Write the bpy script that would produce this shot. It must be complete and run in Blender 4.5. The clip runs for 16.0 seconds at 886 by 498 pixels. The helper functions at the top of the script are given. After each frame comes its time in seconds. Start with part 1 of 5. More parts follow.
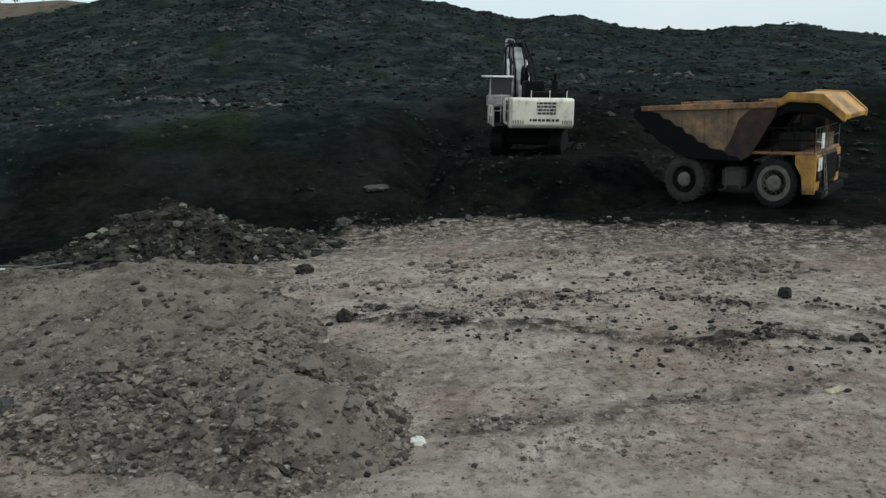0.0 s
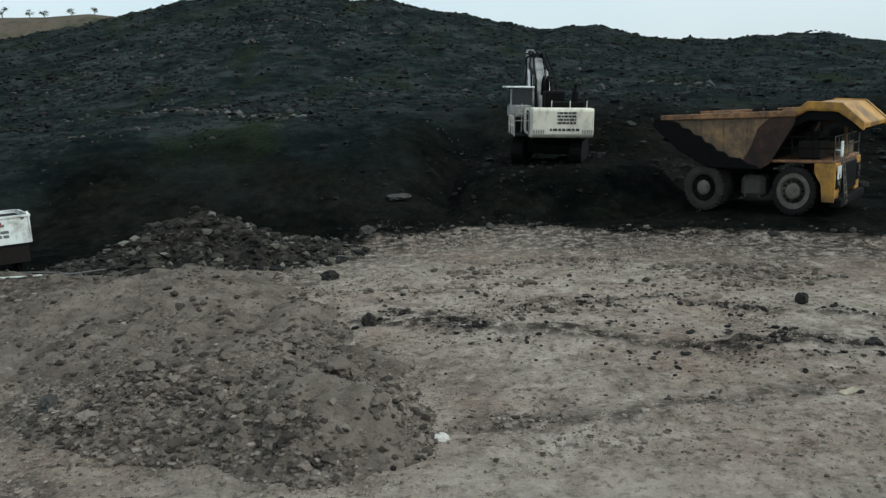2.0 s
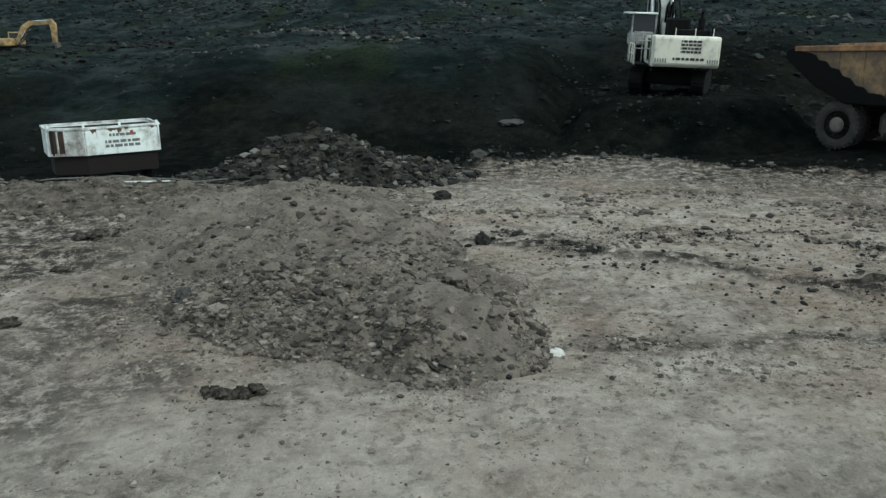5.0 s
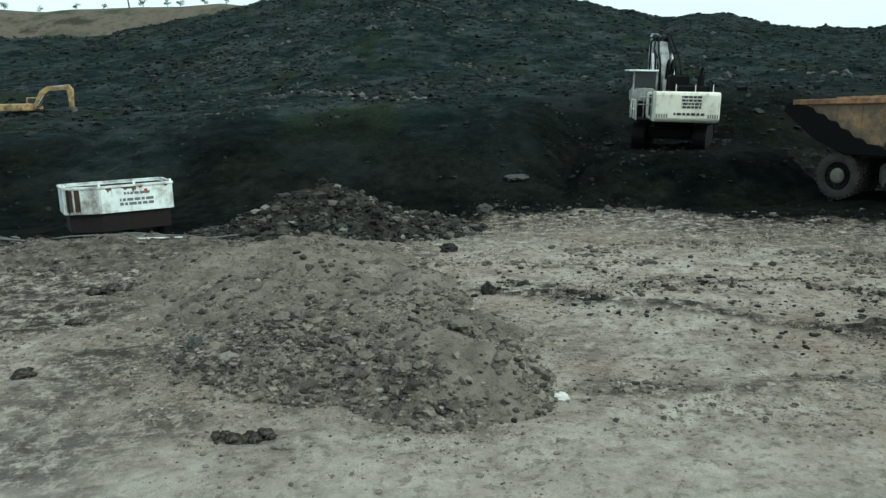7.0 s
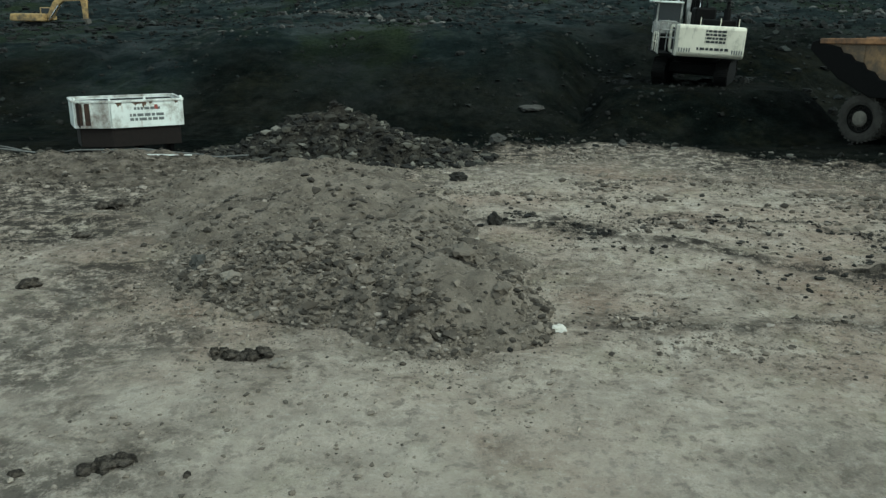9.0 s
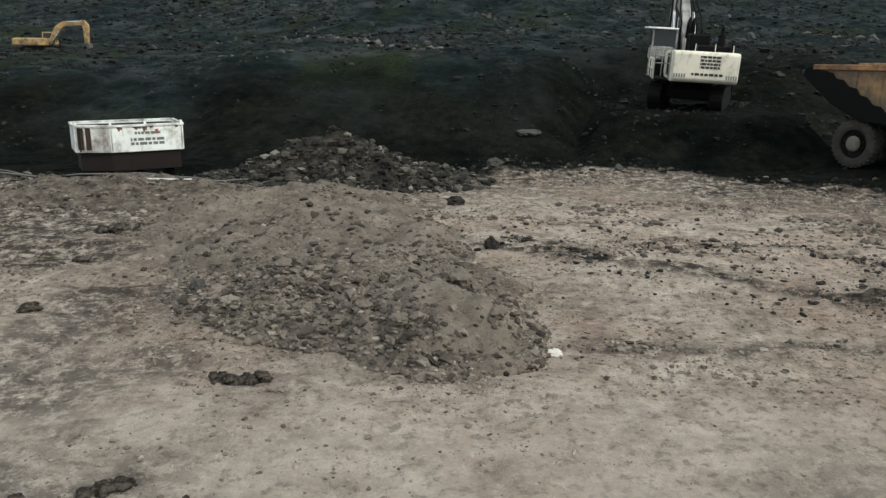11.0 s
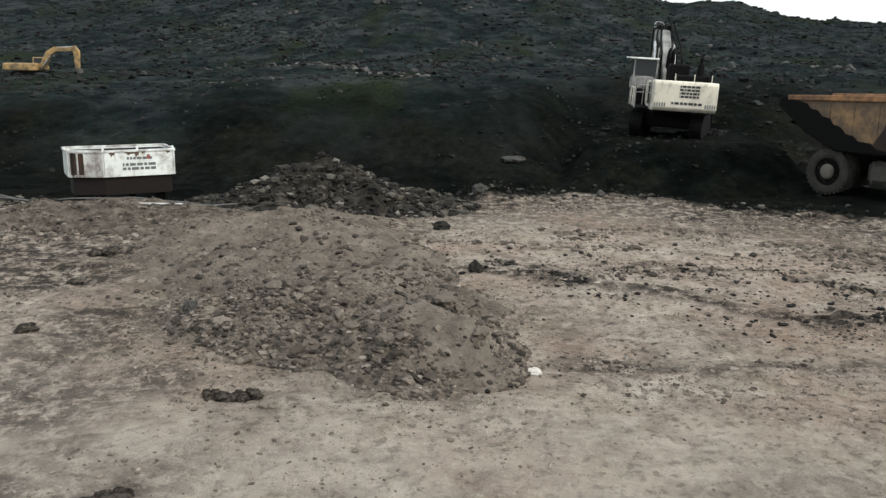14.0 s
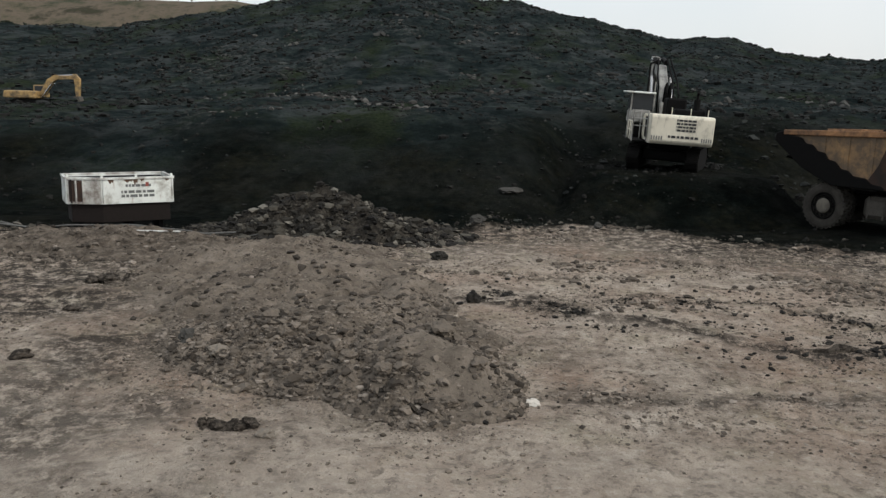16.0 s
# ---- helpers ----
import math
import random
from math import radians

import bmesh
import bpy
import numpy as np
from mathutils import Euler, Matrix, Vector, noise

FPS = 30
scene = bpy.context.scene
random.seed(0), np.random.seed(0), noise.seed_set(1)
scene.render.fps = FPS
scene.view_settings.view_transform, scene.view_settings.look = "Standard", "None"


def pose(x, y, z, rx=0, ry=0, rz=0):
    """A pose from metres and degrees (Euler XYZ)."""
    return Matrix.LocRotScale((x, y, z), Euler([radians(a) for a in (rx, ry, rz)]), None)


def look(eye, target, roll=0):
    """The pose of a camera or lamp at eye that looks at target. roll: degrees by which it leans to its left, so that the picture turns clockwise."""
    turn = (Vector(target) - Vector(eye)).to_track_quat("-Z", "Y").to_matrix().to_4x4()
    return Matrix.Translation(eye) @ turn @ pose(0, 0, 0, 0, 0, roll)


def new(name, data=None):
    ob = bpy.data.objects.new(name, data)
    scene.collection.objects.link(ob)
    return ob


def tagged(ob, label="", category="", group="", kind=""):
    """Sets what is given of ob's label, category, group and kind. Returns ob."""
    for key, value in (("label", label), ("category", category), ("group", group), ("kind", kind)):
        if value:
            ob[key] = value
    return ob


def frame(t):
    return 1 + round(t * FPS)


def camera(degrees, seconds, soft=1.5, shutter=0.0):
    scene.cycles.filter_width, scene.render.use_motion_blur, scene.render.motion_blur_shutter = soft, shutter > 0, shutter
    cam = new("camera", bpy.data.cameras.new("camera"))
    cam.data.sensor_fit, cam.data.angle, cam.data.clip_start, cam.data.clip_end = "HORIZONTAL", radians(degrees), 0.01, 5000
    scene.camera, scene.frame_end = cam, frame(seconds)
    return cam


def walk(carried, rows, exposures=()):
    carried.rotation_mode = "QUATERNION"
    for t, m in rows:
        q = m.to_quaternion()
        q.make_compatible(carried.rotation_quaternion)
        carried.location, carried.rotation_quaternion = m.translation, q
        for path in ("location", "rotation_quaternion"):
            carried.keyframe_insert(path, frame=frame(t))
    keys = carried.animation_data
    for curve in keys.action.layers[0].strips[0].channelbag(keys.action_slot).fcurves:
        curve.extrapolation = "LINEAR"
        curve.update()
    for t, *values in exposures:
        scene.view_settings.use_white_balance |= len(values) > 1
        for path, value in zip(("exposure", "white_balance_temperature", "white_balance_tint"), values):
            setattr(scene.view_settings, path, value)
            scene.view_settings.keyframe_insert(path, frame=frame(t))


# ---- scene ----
cam = camera(58.0, 16.0, soft=1.4)
PATH = [
    (0, (-0.206, -0.279, 6.133), (0.01, 1.667, 5.726), -1.8),
    (0.5, (-0.239, -0.42, 6.133), (-0.015, 1.526, 5.727), -1.7),
    (1, (-0.252, -0.761, 6.167), (-0.027, 1.185, 5.763), -1.7),
    (1.5, (-0.297, -0.896, 6.165), (-0.092, 1.054, 5.77), -1.8),
    (2, (-0.308, -0.898, 6.157), (-0.143, 1.058, 5.776), -2.1),
    (2.5, (-0.329, -0.871, 6.122), (-0.219, 1.093, 5.758), -2.0),
    (3, (-0.371, -0.852, 6.103), (-0.327, 1.108, 5.711), -1.8),
    (3.5, (-0.64, -0.866, 5.938), (-0.641, 1.081, 5.478), -1.2),
    (4, (-0.754, -0.867, 5.842), (-0.81, 1.061, 5.316), -0.8),
    (4.2, (-0.744, -0.92, 5.891), (-0.822, 1.002, 5.343), -0.6),
    (6.5, (-0.855, -0.952, 5.514), (-0.944, 0.998, 5.079), -0.7),
    (7, (-0.679, -1.377, 5.684), (-0.785, 0.581, 5.289), -1.4),
    (7.5, (-0.624, -1.611, 5.731), (-0.751, 0.339, 5.305), -2.4),
    (8, (-0.573, -1.112, 5.516), (-0.723, 0.861, 5.219), 0.9),
    (8.5, (-0.535, -1.141, 5.566), (-0.672, 0.784, 5.043), 1.1),
    (9, (-0.486, -1.272, 5.618), (-0.624, 0.641, 5.053), 0.7),
    (11.5, (-0.448, -1.438, 5.726), (-0.583, 0.494, 5.225), 0.8),
    (12, (-0.448, -1.405, 5.714), (-0.584, 0.527, 5.216), 0.9),
    (12.5, (-0.411, -1.577, 5.746), (-0.54, 0.356, 5.249), 0.9),
    (13, (-0.364, -1.92, 5.824), (-0.477, 0.016, 5.334), 1.0),
    (13.5, (-0.377, -2.075, 5.832), (-0.48, -0.134, 5.362), 1.1),
    (14, (-0.348, -2.112, 5.87), (-0.454, -0.166, 5.418), 1.1),
    (14.5, (-0.369, -2.106, 5.881), (-0.473, -0.156, 5.449), 1.2),
    (15, (-0.391, -2.086, 5.87), (-0.493, -0.131, 5.462), 1.4),
    (15.5, (-0.372, -2.119, 5.879), (-0.475, -0.16, 5.491), 1.6),
    (16, (-0.405, -2.113, 5.839), (-0.504, -0.151, 5.463), 1.7),
]
EXPOSURES = [
    (0, -0.28, 5900, 0), (1.8, -0.28, 5850, -1), (3, -0.54, 5850, -2), (4.2, -0.40, 5800, -2), (6.3, 0.24, 5550, -16), (7.0, 0.12, 5600, -14), (7.6, -0.08, 5700, -13),
    (8, -0.15, 5700, -11), (9.2, -0.13, 5900, -13), (11.4, 0.19, 6400, 6), (13.5, 0.22, 6400, 6), (14.5, 0.17, 6400, 8), (15, 0.14, 6450, 8), (15.5, 0.20, 6550, 9), (16, -0.22, 6500, 9),
]
walk(cam, [(t, look(eye, target, roll)) for t, eye, target, roll in PATH], EXPOSURES)

# ---- world and sun: a bright overcast sky ----
SUN_ELEVATION, SUN_BEARING = radians(42), radians(118)   # bearing clockwise from +y
world = bpy.data.worlds.new("overcast_sky")
scene.world = world
world.use_nodes = True
wn, wl = world.node_tree.nodes, world.node_tree.links
wn.clear()
sky = wn.new("ShaderNodeTexSky")
sky.sky_type = "NISHITA"
sky.sun_disc = False
sky.sun_elevation, sky.sun_rotation = SUN_ELEVATION, SUN_BEARING
sky.air_density, sky.dust_density = 1.0, 4.0
sky_bg = wn.new("ShaderNodeBackground")
sky_bg.inputs["Strength"].default_value = 0.05
cloud_noise = wn.new("ShaderNodeTexNoise")
cloud_noise.inputs["Scale"].default_value = 2.2
cloud_noise.inputs["Detail"].default_value = 5
cloud_ramp = wn.new("ShaderNodeValToRGB")
cloud_ramp.color_ramp.elements[0].position, cloud_ramp.color_ramp.elements[1].position = 0.3, 0.7
cloud_ramp.color_ramp.elements[0].color = (0.86, 0.91, 0.94, 1)
cloud_ramp.color_ramp.elements[1].color = (1.0, 1.0, 1.0, 1)
cloud_bg = wn.new("ShaderNodeBackground")
cloud_bg.inputs["Strength"].default_value = 0.9
add = wn.new("ShaderNodeAddShader")
wout = wn.new("ShaderNodeOutputWorld")
coord = wn.new("ShaderNodeTexCoord")
wl.new(coord.outputs["Generated"], cloud_noise.inputs["Vector"])
wl.new(cloud_noise.outputs["Fac"], cloud_ramp.inputs["Fac"])
wl.new(cloud_ramp.outputs["Color"], cloud_bg.inputs["Color"])
wl.new(sky.outputs["Color"], sky_bg.inputs["Color"])
wl.new(sky_bg.outputs["Background"], add.inputs[0])
wl.new(cloud_bg.outputs["Background"], add.inputs[1])
wl.new(add.outputs["Shader"], wout.inputs["Surface"])

sun = new("sun", bpy.data.lights.new("sun", "SUN"))
sun.data.energy, sun.data.angle, sun.data.color = 1.5, radians(10), (1.0, 0.94, 0.86)
ray_from = Vector((math.sin(SUN_BEARING) * math.cos(SUN_ELEVATION), math.cos(SUN_BEARING) * math.cos(SUN_ELEVATION), math.sin(SUN_ELEVATION)))
sun.matrix_world = look(ray_from * 100, (0, 0, 0))


# ---- materials ----
class Nodes:
    """A short hand for building one node material."""

    def __init__(self, name):
        self.mat = bpy.data.materials.new(name)
        self.mat.use_nodes = True
        self.tree = self.mat.node_tree
        self.bsdf = self.tree.nodes["Principled BSDF"]
        self.coord = self.tree.nodes.new("ShaderNodeTexCoord")

    def link(self, a, b):
        self.tree.links.new(a, b)

    def noise(self, scale, detail=4.0, rough=0.6, stretch=(1, 1, 1)):
        mapping = self.tree.nodes.new("ShaderNodeMapping")
        mapping.inputs["Scale"].default_value = stretch
        self.link(self.coord.outputs["Object"], mapping.inputs["Vector"])
        n = self.tree.nodes.new("ShaderNodeTexNoise")
        n.inputs["Scale"].default_value, n.inputs["Detail"].default_value, n.inputs["Roughness"].default_value = scale, detail, rough
        self.link(mapping.outputs["Vector"], n.inputs["Vector"])
        return n.outputs["Fac"]

    def ramp(self, fac, stops):
        r = self.tree.nodes.new("ShaderNodeValToRGB")
        while len(r.color_ramp.elements) < len(stops):
            r.color_ramp.elements.new(0.5)
        for e, (p, c) in zip(r.color_ramp.elements, stops):
            e.position, e.color = p, (*c, 1) if len(c) == 3 else c
        self.link(fac, r.inputs["Fac"])
        return r.outputs["Color"]

    def level(self, fac, lo, hi):
        m = self.tree.nodes.new("ShaderNodeMapRange")
        m.inputs["From Min"].default_value, m.inputs["From Max"].default_value = lo, hi
        self.link(fac, m.inputs["Value"])
        return m.outputs["Result"]

    def mix(self, fac, a, b, blend="MIX"):
        m = self.tree.nodes.new("ShaderNodeMix")
        m.data_type, m.blend_type = "RGBA", blend
        for socket, value in ((m.inputs[0], fac), (m.inputs[6], a), (m.inputs[7], b)):
            if isinstance(value, (int, float)):
                socket.default_value = value
            elif isinstance(value, tuple):
                socket.default_value = (*value, 1)
            else:
                self.link(value, socket)
        return m.outputs[2]

    def math(self, op, a, b):
        m = self.tree.nodes.new("ShaderNodeMath")
        m.operation = op
        m.use_clamp = True
        for socket, value in ((m.inputs[0], a), (m.inputs[1], b)):
            if isinstance(value, (int, float)):
                socket.default_value = value
            else:
                self.link(value, socket)
        return m.outputs[0]

    def attribute(self, name):
        a = self.tree.nodes.new("ShaderNodeAttribute")
        a.attribute_name = name
        return a.outputs["Fac"]

    def island(self):
        return self.tree.nodes.new("ShaderNodeNewGeometry").outputs["Random Per Island"]

    def bump(self, height, strength, distance):
        b = self.tree.nodes.new("ShaderNodeBump")
        b.inputs["Strength"].default_value, b.inputs["Distance"].default_value = strength, distance
        self.link(height, b.inputs["Height"])
        self.link(b.outputs["Normal"], self.bsdf.inputs["Normal"])

    def done(self, colour, rough, metal=0.0, spec=0.3):
        if isinstance(colour, tuple):
            self.bsdf.inputs["Base Color"].default_value = (*colour, 1)
        else:
            self.link(colour, self.bsdf.inputs["Base Color"])
        if isinstance(rough, (int, float)):
            self.bsdf.inputs["Roughness"].default_value = rough
        else:
            self.link(rough, self.bsdf.inputs["Roughness"])
        self.bsdf.inputs["Metallic"].default_value = metal
        self.bsdf.inputs["Specular IOR Level"].default_value = spec
        return self.mat


def soil_material():
    """Trampled tan clay that passes into coal dust and dark overburden."""
    n = Nodes("mine_soil")
    big, mid, fine, grain = n.noise(0.2, 4), n.noise(1.3, 8, 0.76, (0.8, 0.8, 1)), n.noise(5.5, 6, 0.7, (0.8, 0.8, 1)), n.noise(26, 5, 0.75)
    clay = n.ramp(mid, [(0.32, (0.17, 0.142, 0.115)), (0.44, (0.33, 0.28, 0.231)), (0.55, (0.46, 0.396, 0.33)), (0.7, (0.62, 0.55, 0.47))])
    clay = n.mix(n.level(big, 0.45, 0.66), clay, n.mix(0.6, clay, (0.27, 0.18, 0.13)))
    clay = n.mix(n.level(n.noise(0.5, 6, 0.7), 0.52, 0.66), clay, n.mix(0.45, clay, (0.34, 0.315, 0.225)))
    clay = n.mix(n.level(n.noise(0.62, 6, 0.7, (1, 1, 1)), 0.42, 0.3), clay, n.mix(0.5, clay, (0.66, 0.6, 0.53)))
    clay = n.mix(n.level(fine, 0.53, 0.61), clay, n.mix(0.65, clay, (0.08, 0.069, 0.059)))
    clay = n.mix(n.level(fine, 0.43, 0.34), clay, n.mix(0.6, clay, (0.56, 0.505, 0.44)))
    clay = n.mix(n.level(grain, 0.52, 0.66), clay, n.mix(0.6, clay, (0.10, 0.09, 0.08)))
    clay = n.mix(n.level(n.noise(13, 6, 0.75), 0.56, 0.68), clay, n.mix(0.5, clay, (0.60, 0.54, 0.47)))
    clay = n.mix(n.math("MULTIPLY", n.attribute("track"), n.level(n.noise(0.7, 6, 0.7), 0.3, 0.6)), clay, n.mix(0.5, clay, (0.55, 0.49, 0.42)))
    smear = n.math("MULTIPLY", n.attribute("dust"), n.level(n.noise(2.4, 9, 0.82, (0.9, 0.85, 1)), 0.42, 0.53))
    clay = n.mix(smear, clay, (0.052, 0.046, 0.04))
    clay = n.mix(n.math("MULTIPLY", n.attribute("spill"), n.level(n.noise(2.2, 8, 0.8), 0.36, 0.6)), clay, n.ramp(n.noise(1.1, 6, 0.7), [(0.34, (0.11, 0.093, 0.076)), (0.66, (0.25, 0.215, 0.178))]))
    coal = n.ramp(n.noise(0.8, 9, 0.78, (1, 1, 1.6)), [(0.36, (0.0012, 0.0018, 0.0017)), (0.5, (0.0035, 0.0049, 0.0044)), (0.62, (0.0083, 0.0105, 0.0091)), (0.78, (0.0261, 0.031, 0.027))])
    earth = n.ramp(n.noise(0.5, 9, 0.78, (0.7, 0.8, 1.5)), [(0.36, (0.0043, 0.0068, 0.0075)), (0.5, (0.0117, 0.0172, 0.0178)), (0.6, (0.0261, 0.0345, 0.0335)), (0.74, (0.0783, 0.093, 0.086))])
    scrub = n.mix(n.level(n.noise(0.12, 6, 0.68, (1, 0.45, 1)), 0.5, 0.66), earth, n.mix(n.level(fine, 0.35, 0.65), (0.008, 0.013, 0.007), (0.03, 0.039, 0.022)))
    patch = n.level(n.noise(0.16, 7, 0.7, (1, 1, 2.0)), 0.44, 0.62)
    coal = n.mix(n.math("MULTIPLY", n.level(n.noise(0.3, 7, 0.72), 0.48, 0.62), 0.35), coal, n.mix(n.level(n.noise(2.4, 7, 0.75), 0.4, 0.62), (0.006, 0.0058, 0.003), (0.026, 0.0245, 0.015)))
    coal = n.mix(n.math("MULTIPLY", patch, 0.5), coal, n.mix(n.level(n.noise(1.6, 8, 0.75), 0.4, 0.65), (0.0075, 0.008, 0.0068), (0.029, 0.0295, 0.026)))
    scrub = n.mix(n.math("MULTIPLY", n.level(n.noise(0.2, 8, 0.76, (0.6, 0.8, 1.4)), 0.5, 0.62), 0.6), scrub, (0.055, 0.062, 0.064))
    dark = n.mix(n.attribute("hill"), coal, scrub)
    dark = n.mix(n.math("MULTIPLY", n.attribute("pale"), n.level(n.noise(1.2, 7, 0.75), 0.5, 0.62)), dark, (0.13, 0.13, 0.122))
    n.bump(n.mix(0.5, n.noise(1.3, 8, 0.72), n.noise(6, 9, 0.75)), 1.0, 0.3)
    return n.done(n.mix(n.attribute("coal"), clay, dark), 0.98, spec=0.012)


def dirt_material(name, stops, scale=2.5):
    n = Nodes(name)
    tone = n.ramp(n.noise(scale, 8, 0.7), stops)
    tone = n.mix(n.level(n.noise(scale * 9, 5, 0.7), 0.5, 0.75), tone, n.mix(0.5, tone, (0.07, 0.065, 0.058)))
    n.bump(n.noise(scale * 3, 9, 0.8), 1.0, 0.22)
    return n.done(tone, 0.97, spec=0.08)


def pile_material():
    """Loose grey-brown soil: soft tone changes, crumbs, small dark pits and pale flecks."""
    n = Nodes("pile_dirt")
    tone = n.ramp(n.noise(0.9, 6, 0.65), [(0.34, (0.105, 0.089, 0.073)), (0.5, (0.165, 0.141, 0.116)), (0.66, (0.24, 0.206, 0.171))])
    tone = n.mix(n.level(n.noise(7, 6, 0.7), 0.54, 0.66), tone, n.mix(0.7, tone, (0.04, 0.034, 0.028)))
    tone = n.mix(n.level(n.noise(11, 5, 0.7), 0.58, 0.68), tone, n.mix(0.5, tone, (0.36, 0.315, 0.27)))
    n.bump(n.mix(0.5, n.noise(4, 9, 0.8), n.noise(15, 6, 0.75)), 1.0, 0.12)
    return n.done(tone, 0.97, spec=0.05)


def rubble_material(name, stops):
    n = Nodes(name)
    tone = n.ramp(n.island(), stops)
    tone = n.mix(n.level(n.noise(14, 5, 0.7), 0.4, 0.7), tone, n.mix(0.4, tone, (0.08, 0.075, 0.07)))
    n.bump(n.noise(22, 6, 0.7), 0.6, 0.03)
    return n.done(tone, 0.95, spec=0.1)


def paint_material(name, colour, dirt=(0.05, 0.045, 0.04), amount=0.5, rough=0.45, scale=1.2, rust=None):
    """Worn machine paint with coal grime that hangs in streaks."""
    n = Nodes(name)
    grime = n.level(n.noise(scale, 8, 0.75), 0.62 - amount * 0.3, 0.78 - amount * 0.2)
    streak = n.level(n.noise(scale * 2.5, 5, 0.7, (2.2, 2.2, 0.35)), 0.56, 0.8)
    tone = n.mix(n.level(n.noise(scale * 0.5, 3), 0.35, 0.65), colour, tuple(c * 0.78 for c in colour))
    tone = n.mix(n.math("MULTIPLY", streak, 0.7), tone, rust or dirt)
    tone = n.mix(n.math("MULTIPLY", grime, 0.85), tone, dirt)
    n.bump(n.noise(30, 5, 0.6), 0.15, 0.01)
    return n.done(tone, n.level(grime, -1.2, 1.0) if rough is None else rough, spec=0.4)


def plain_material(name, colour, rough=0.6, metal=0.0, spread=0.25, scale=6, spec=0.3):
    n = Nodes(name)
    tone = n.mix(n.level(n.noise(scale, 6, 0.7), 0.35, 0.7), colour, tuple(c * (1 - spread * 1.6) for c in colour))
    n.bump(n.noise(scale * 5, 4, 0.6), 0.2, 0.01)
    return n.done(tone, rough, metal, spec)


SOIL = soil_material()
PILE = pile_material()
MOUND = dirt_material("coal_rubble", [(0.34, (0.014, 0.013, 0.0115)), (0.5, (0.045, 0.041, 0.035)), (0.68, (0.115, 0.104, 0.087))], 2.2)
LUMP = rubble_material("clay_lumps", [(0.0, (0.025, 0.021, 0.017)), (0.32, (0.08, 0.068, 0.056)), (0.7, (0.155, 0.132, 0.108)), (0.95, (0.215, 0.184, 0.153)), (1.0, (0.32, 0.28, 0.24))])
# the pile's clay darkened, so that lumps carry their shadows in the colour
SHADOWLUMP = rubble_material("shadow_dark_lumps", [(0.0, (0.03, 0.0255, 0.021)), (0.7, (0.08, 0.068, 0.056)), (1.0, (0.15, 0.129, 0.107))])
SOILCLOD = rubble_material("soil_crumbs", [(0.0, (0.045, 0.038, 0.031)), (0.35, (0.13, 0.11, 0.09)), (0.9, (0.22, 0.189, 0.157)), (1.0, (0.33, 0.288, 0.245))])
COAL = rubble_material("coal_lumps", [(0.0, (0.007, 0.007, 0.007)), (0.6, (0.02, 0.019, 0.017)), (1.0, (0.06, 0.054, 0.047))])
BLACKCOAL = plain_material("fresh_coal", (0.005, 0.005, 0.005), 0.9, 0, 0.4, 3, 0.08)
GREYROCK = rubble_material("grey_rocks", [(0.0, (0.03, 0.03, 0.028)), (0.7, (0.06, 0.059, 0.055)), (1.0, (0.16, 0.157, 0.148))])
OUTCROP = rubble_material("outcrop_rock", [(0.0, (0.02, 0.0215, 0.021)), (0.6, (0.055, 0.057, 0.054)), (1.0, (0.13, 0.13, 0.122))])
MIXROCK = rubble_material("mixed_rubble", [(0.0, (0.006, 0.006, 0.006)), (0.5, (0.022, 0.021, 0.018)), (0.8, (0.055, 0.051, 0.042)), (0.95, (0.1, 0.094, 0.079)), (1.0, (0.2, 0.188, 0.163))])
SLOPEROCK = rubble_material("slope_rubble", [(0.0, (0.0026, 0.004, 0.004)), (0.5, (0.0078, 0.0105, 0.0105)), (0.85, (0.0174, 0.0225, 0.0225)), (0.97, (0.0296, 0.037, 0.036)), (1.0, (0.0653, 0.077, 0.073))])
SLOPECLOD = rubble_material("slope_clods", [(0.0, (0.0025, 0.0035, 0.0035)), (0.5, (0.0075, 0.0095, 0.0096)), (0.9, (0.0155, 0.0195, 0.0192)), (1.0, (0.026, 0.031, 0.029))])
BANKROCK = rubble_material("bank_rubble", [(0.0, (0.0026, 0.003, 0.003)), (0.7, (0.0070, 0.0082, 0.0075)), (0.97, (0.0174, 0.02, 0.018)), (1.0, (0.0522, 0.059, 0.054))])
MUD = dirt_material("wet_mud", [(0.34, (0.02, 0.0175, 0.015)), (0.48, (0.075, 0.064, 0.054)), (0.6, (0.2, 0.172, 0.144))], 7)
RIDGESCRUB = rubble_material("ridge_scrub", [(0.0, (0.008, 0.012, 0.007)), (1.0, (0.03, 0.04, 0.022))])
TANPLATE = plain_material("tan_scrap", (0.42, 0.36, 0.26), 0.8, 0, 0.3, 9)
CHALKBROWN = plain_material("pale_brown_stone", (0.20, 0.175, 0.145), 0.9, 0, 0.2, 5)
CHALK = plain_material("pale_stone", (0.56, 0.53, 0.48), 0.85, 0, 0.12, 9)
# dirt-greyed yellow, also dulled for the body side's shade; the canopy's stays bright
SHADED_YELLOW = paint_material("shaded_truck_yellow", (0.36, 0.215, 0.095), dirt=(0.06, 0.05, 0.04), amount=1.1, rough=0.6, scale=0.9, rust=(0.09, 0.05, 0.025))
CANOPY_YELLOW = paint_material("canopy_yellow", (0.52, 0.27, 0.045), dirt=(0.06, 0.042, 0.026), amount=0.7, rough=0.55, scale=0.8, rust=(0.2, 0.10, 0.035))
RAIL_PAINT = paint_material("worn_rail_paint", (0.33, 0.17, 0.075), dirt=(0.05, 0.032, 0.024), amount=0.8, rough=0.65, scale=1.6, rust=(0.16, 0.07, 0.035))
DUSTY = plain_material("dust_caked_steel", (0.15, 0.137, 0.115), 0.9, 0, 0.3, 3)
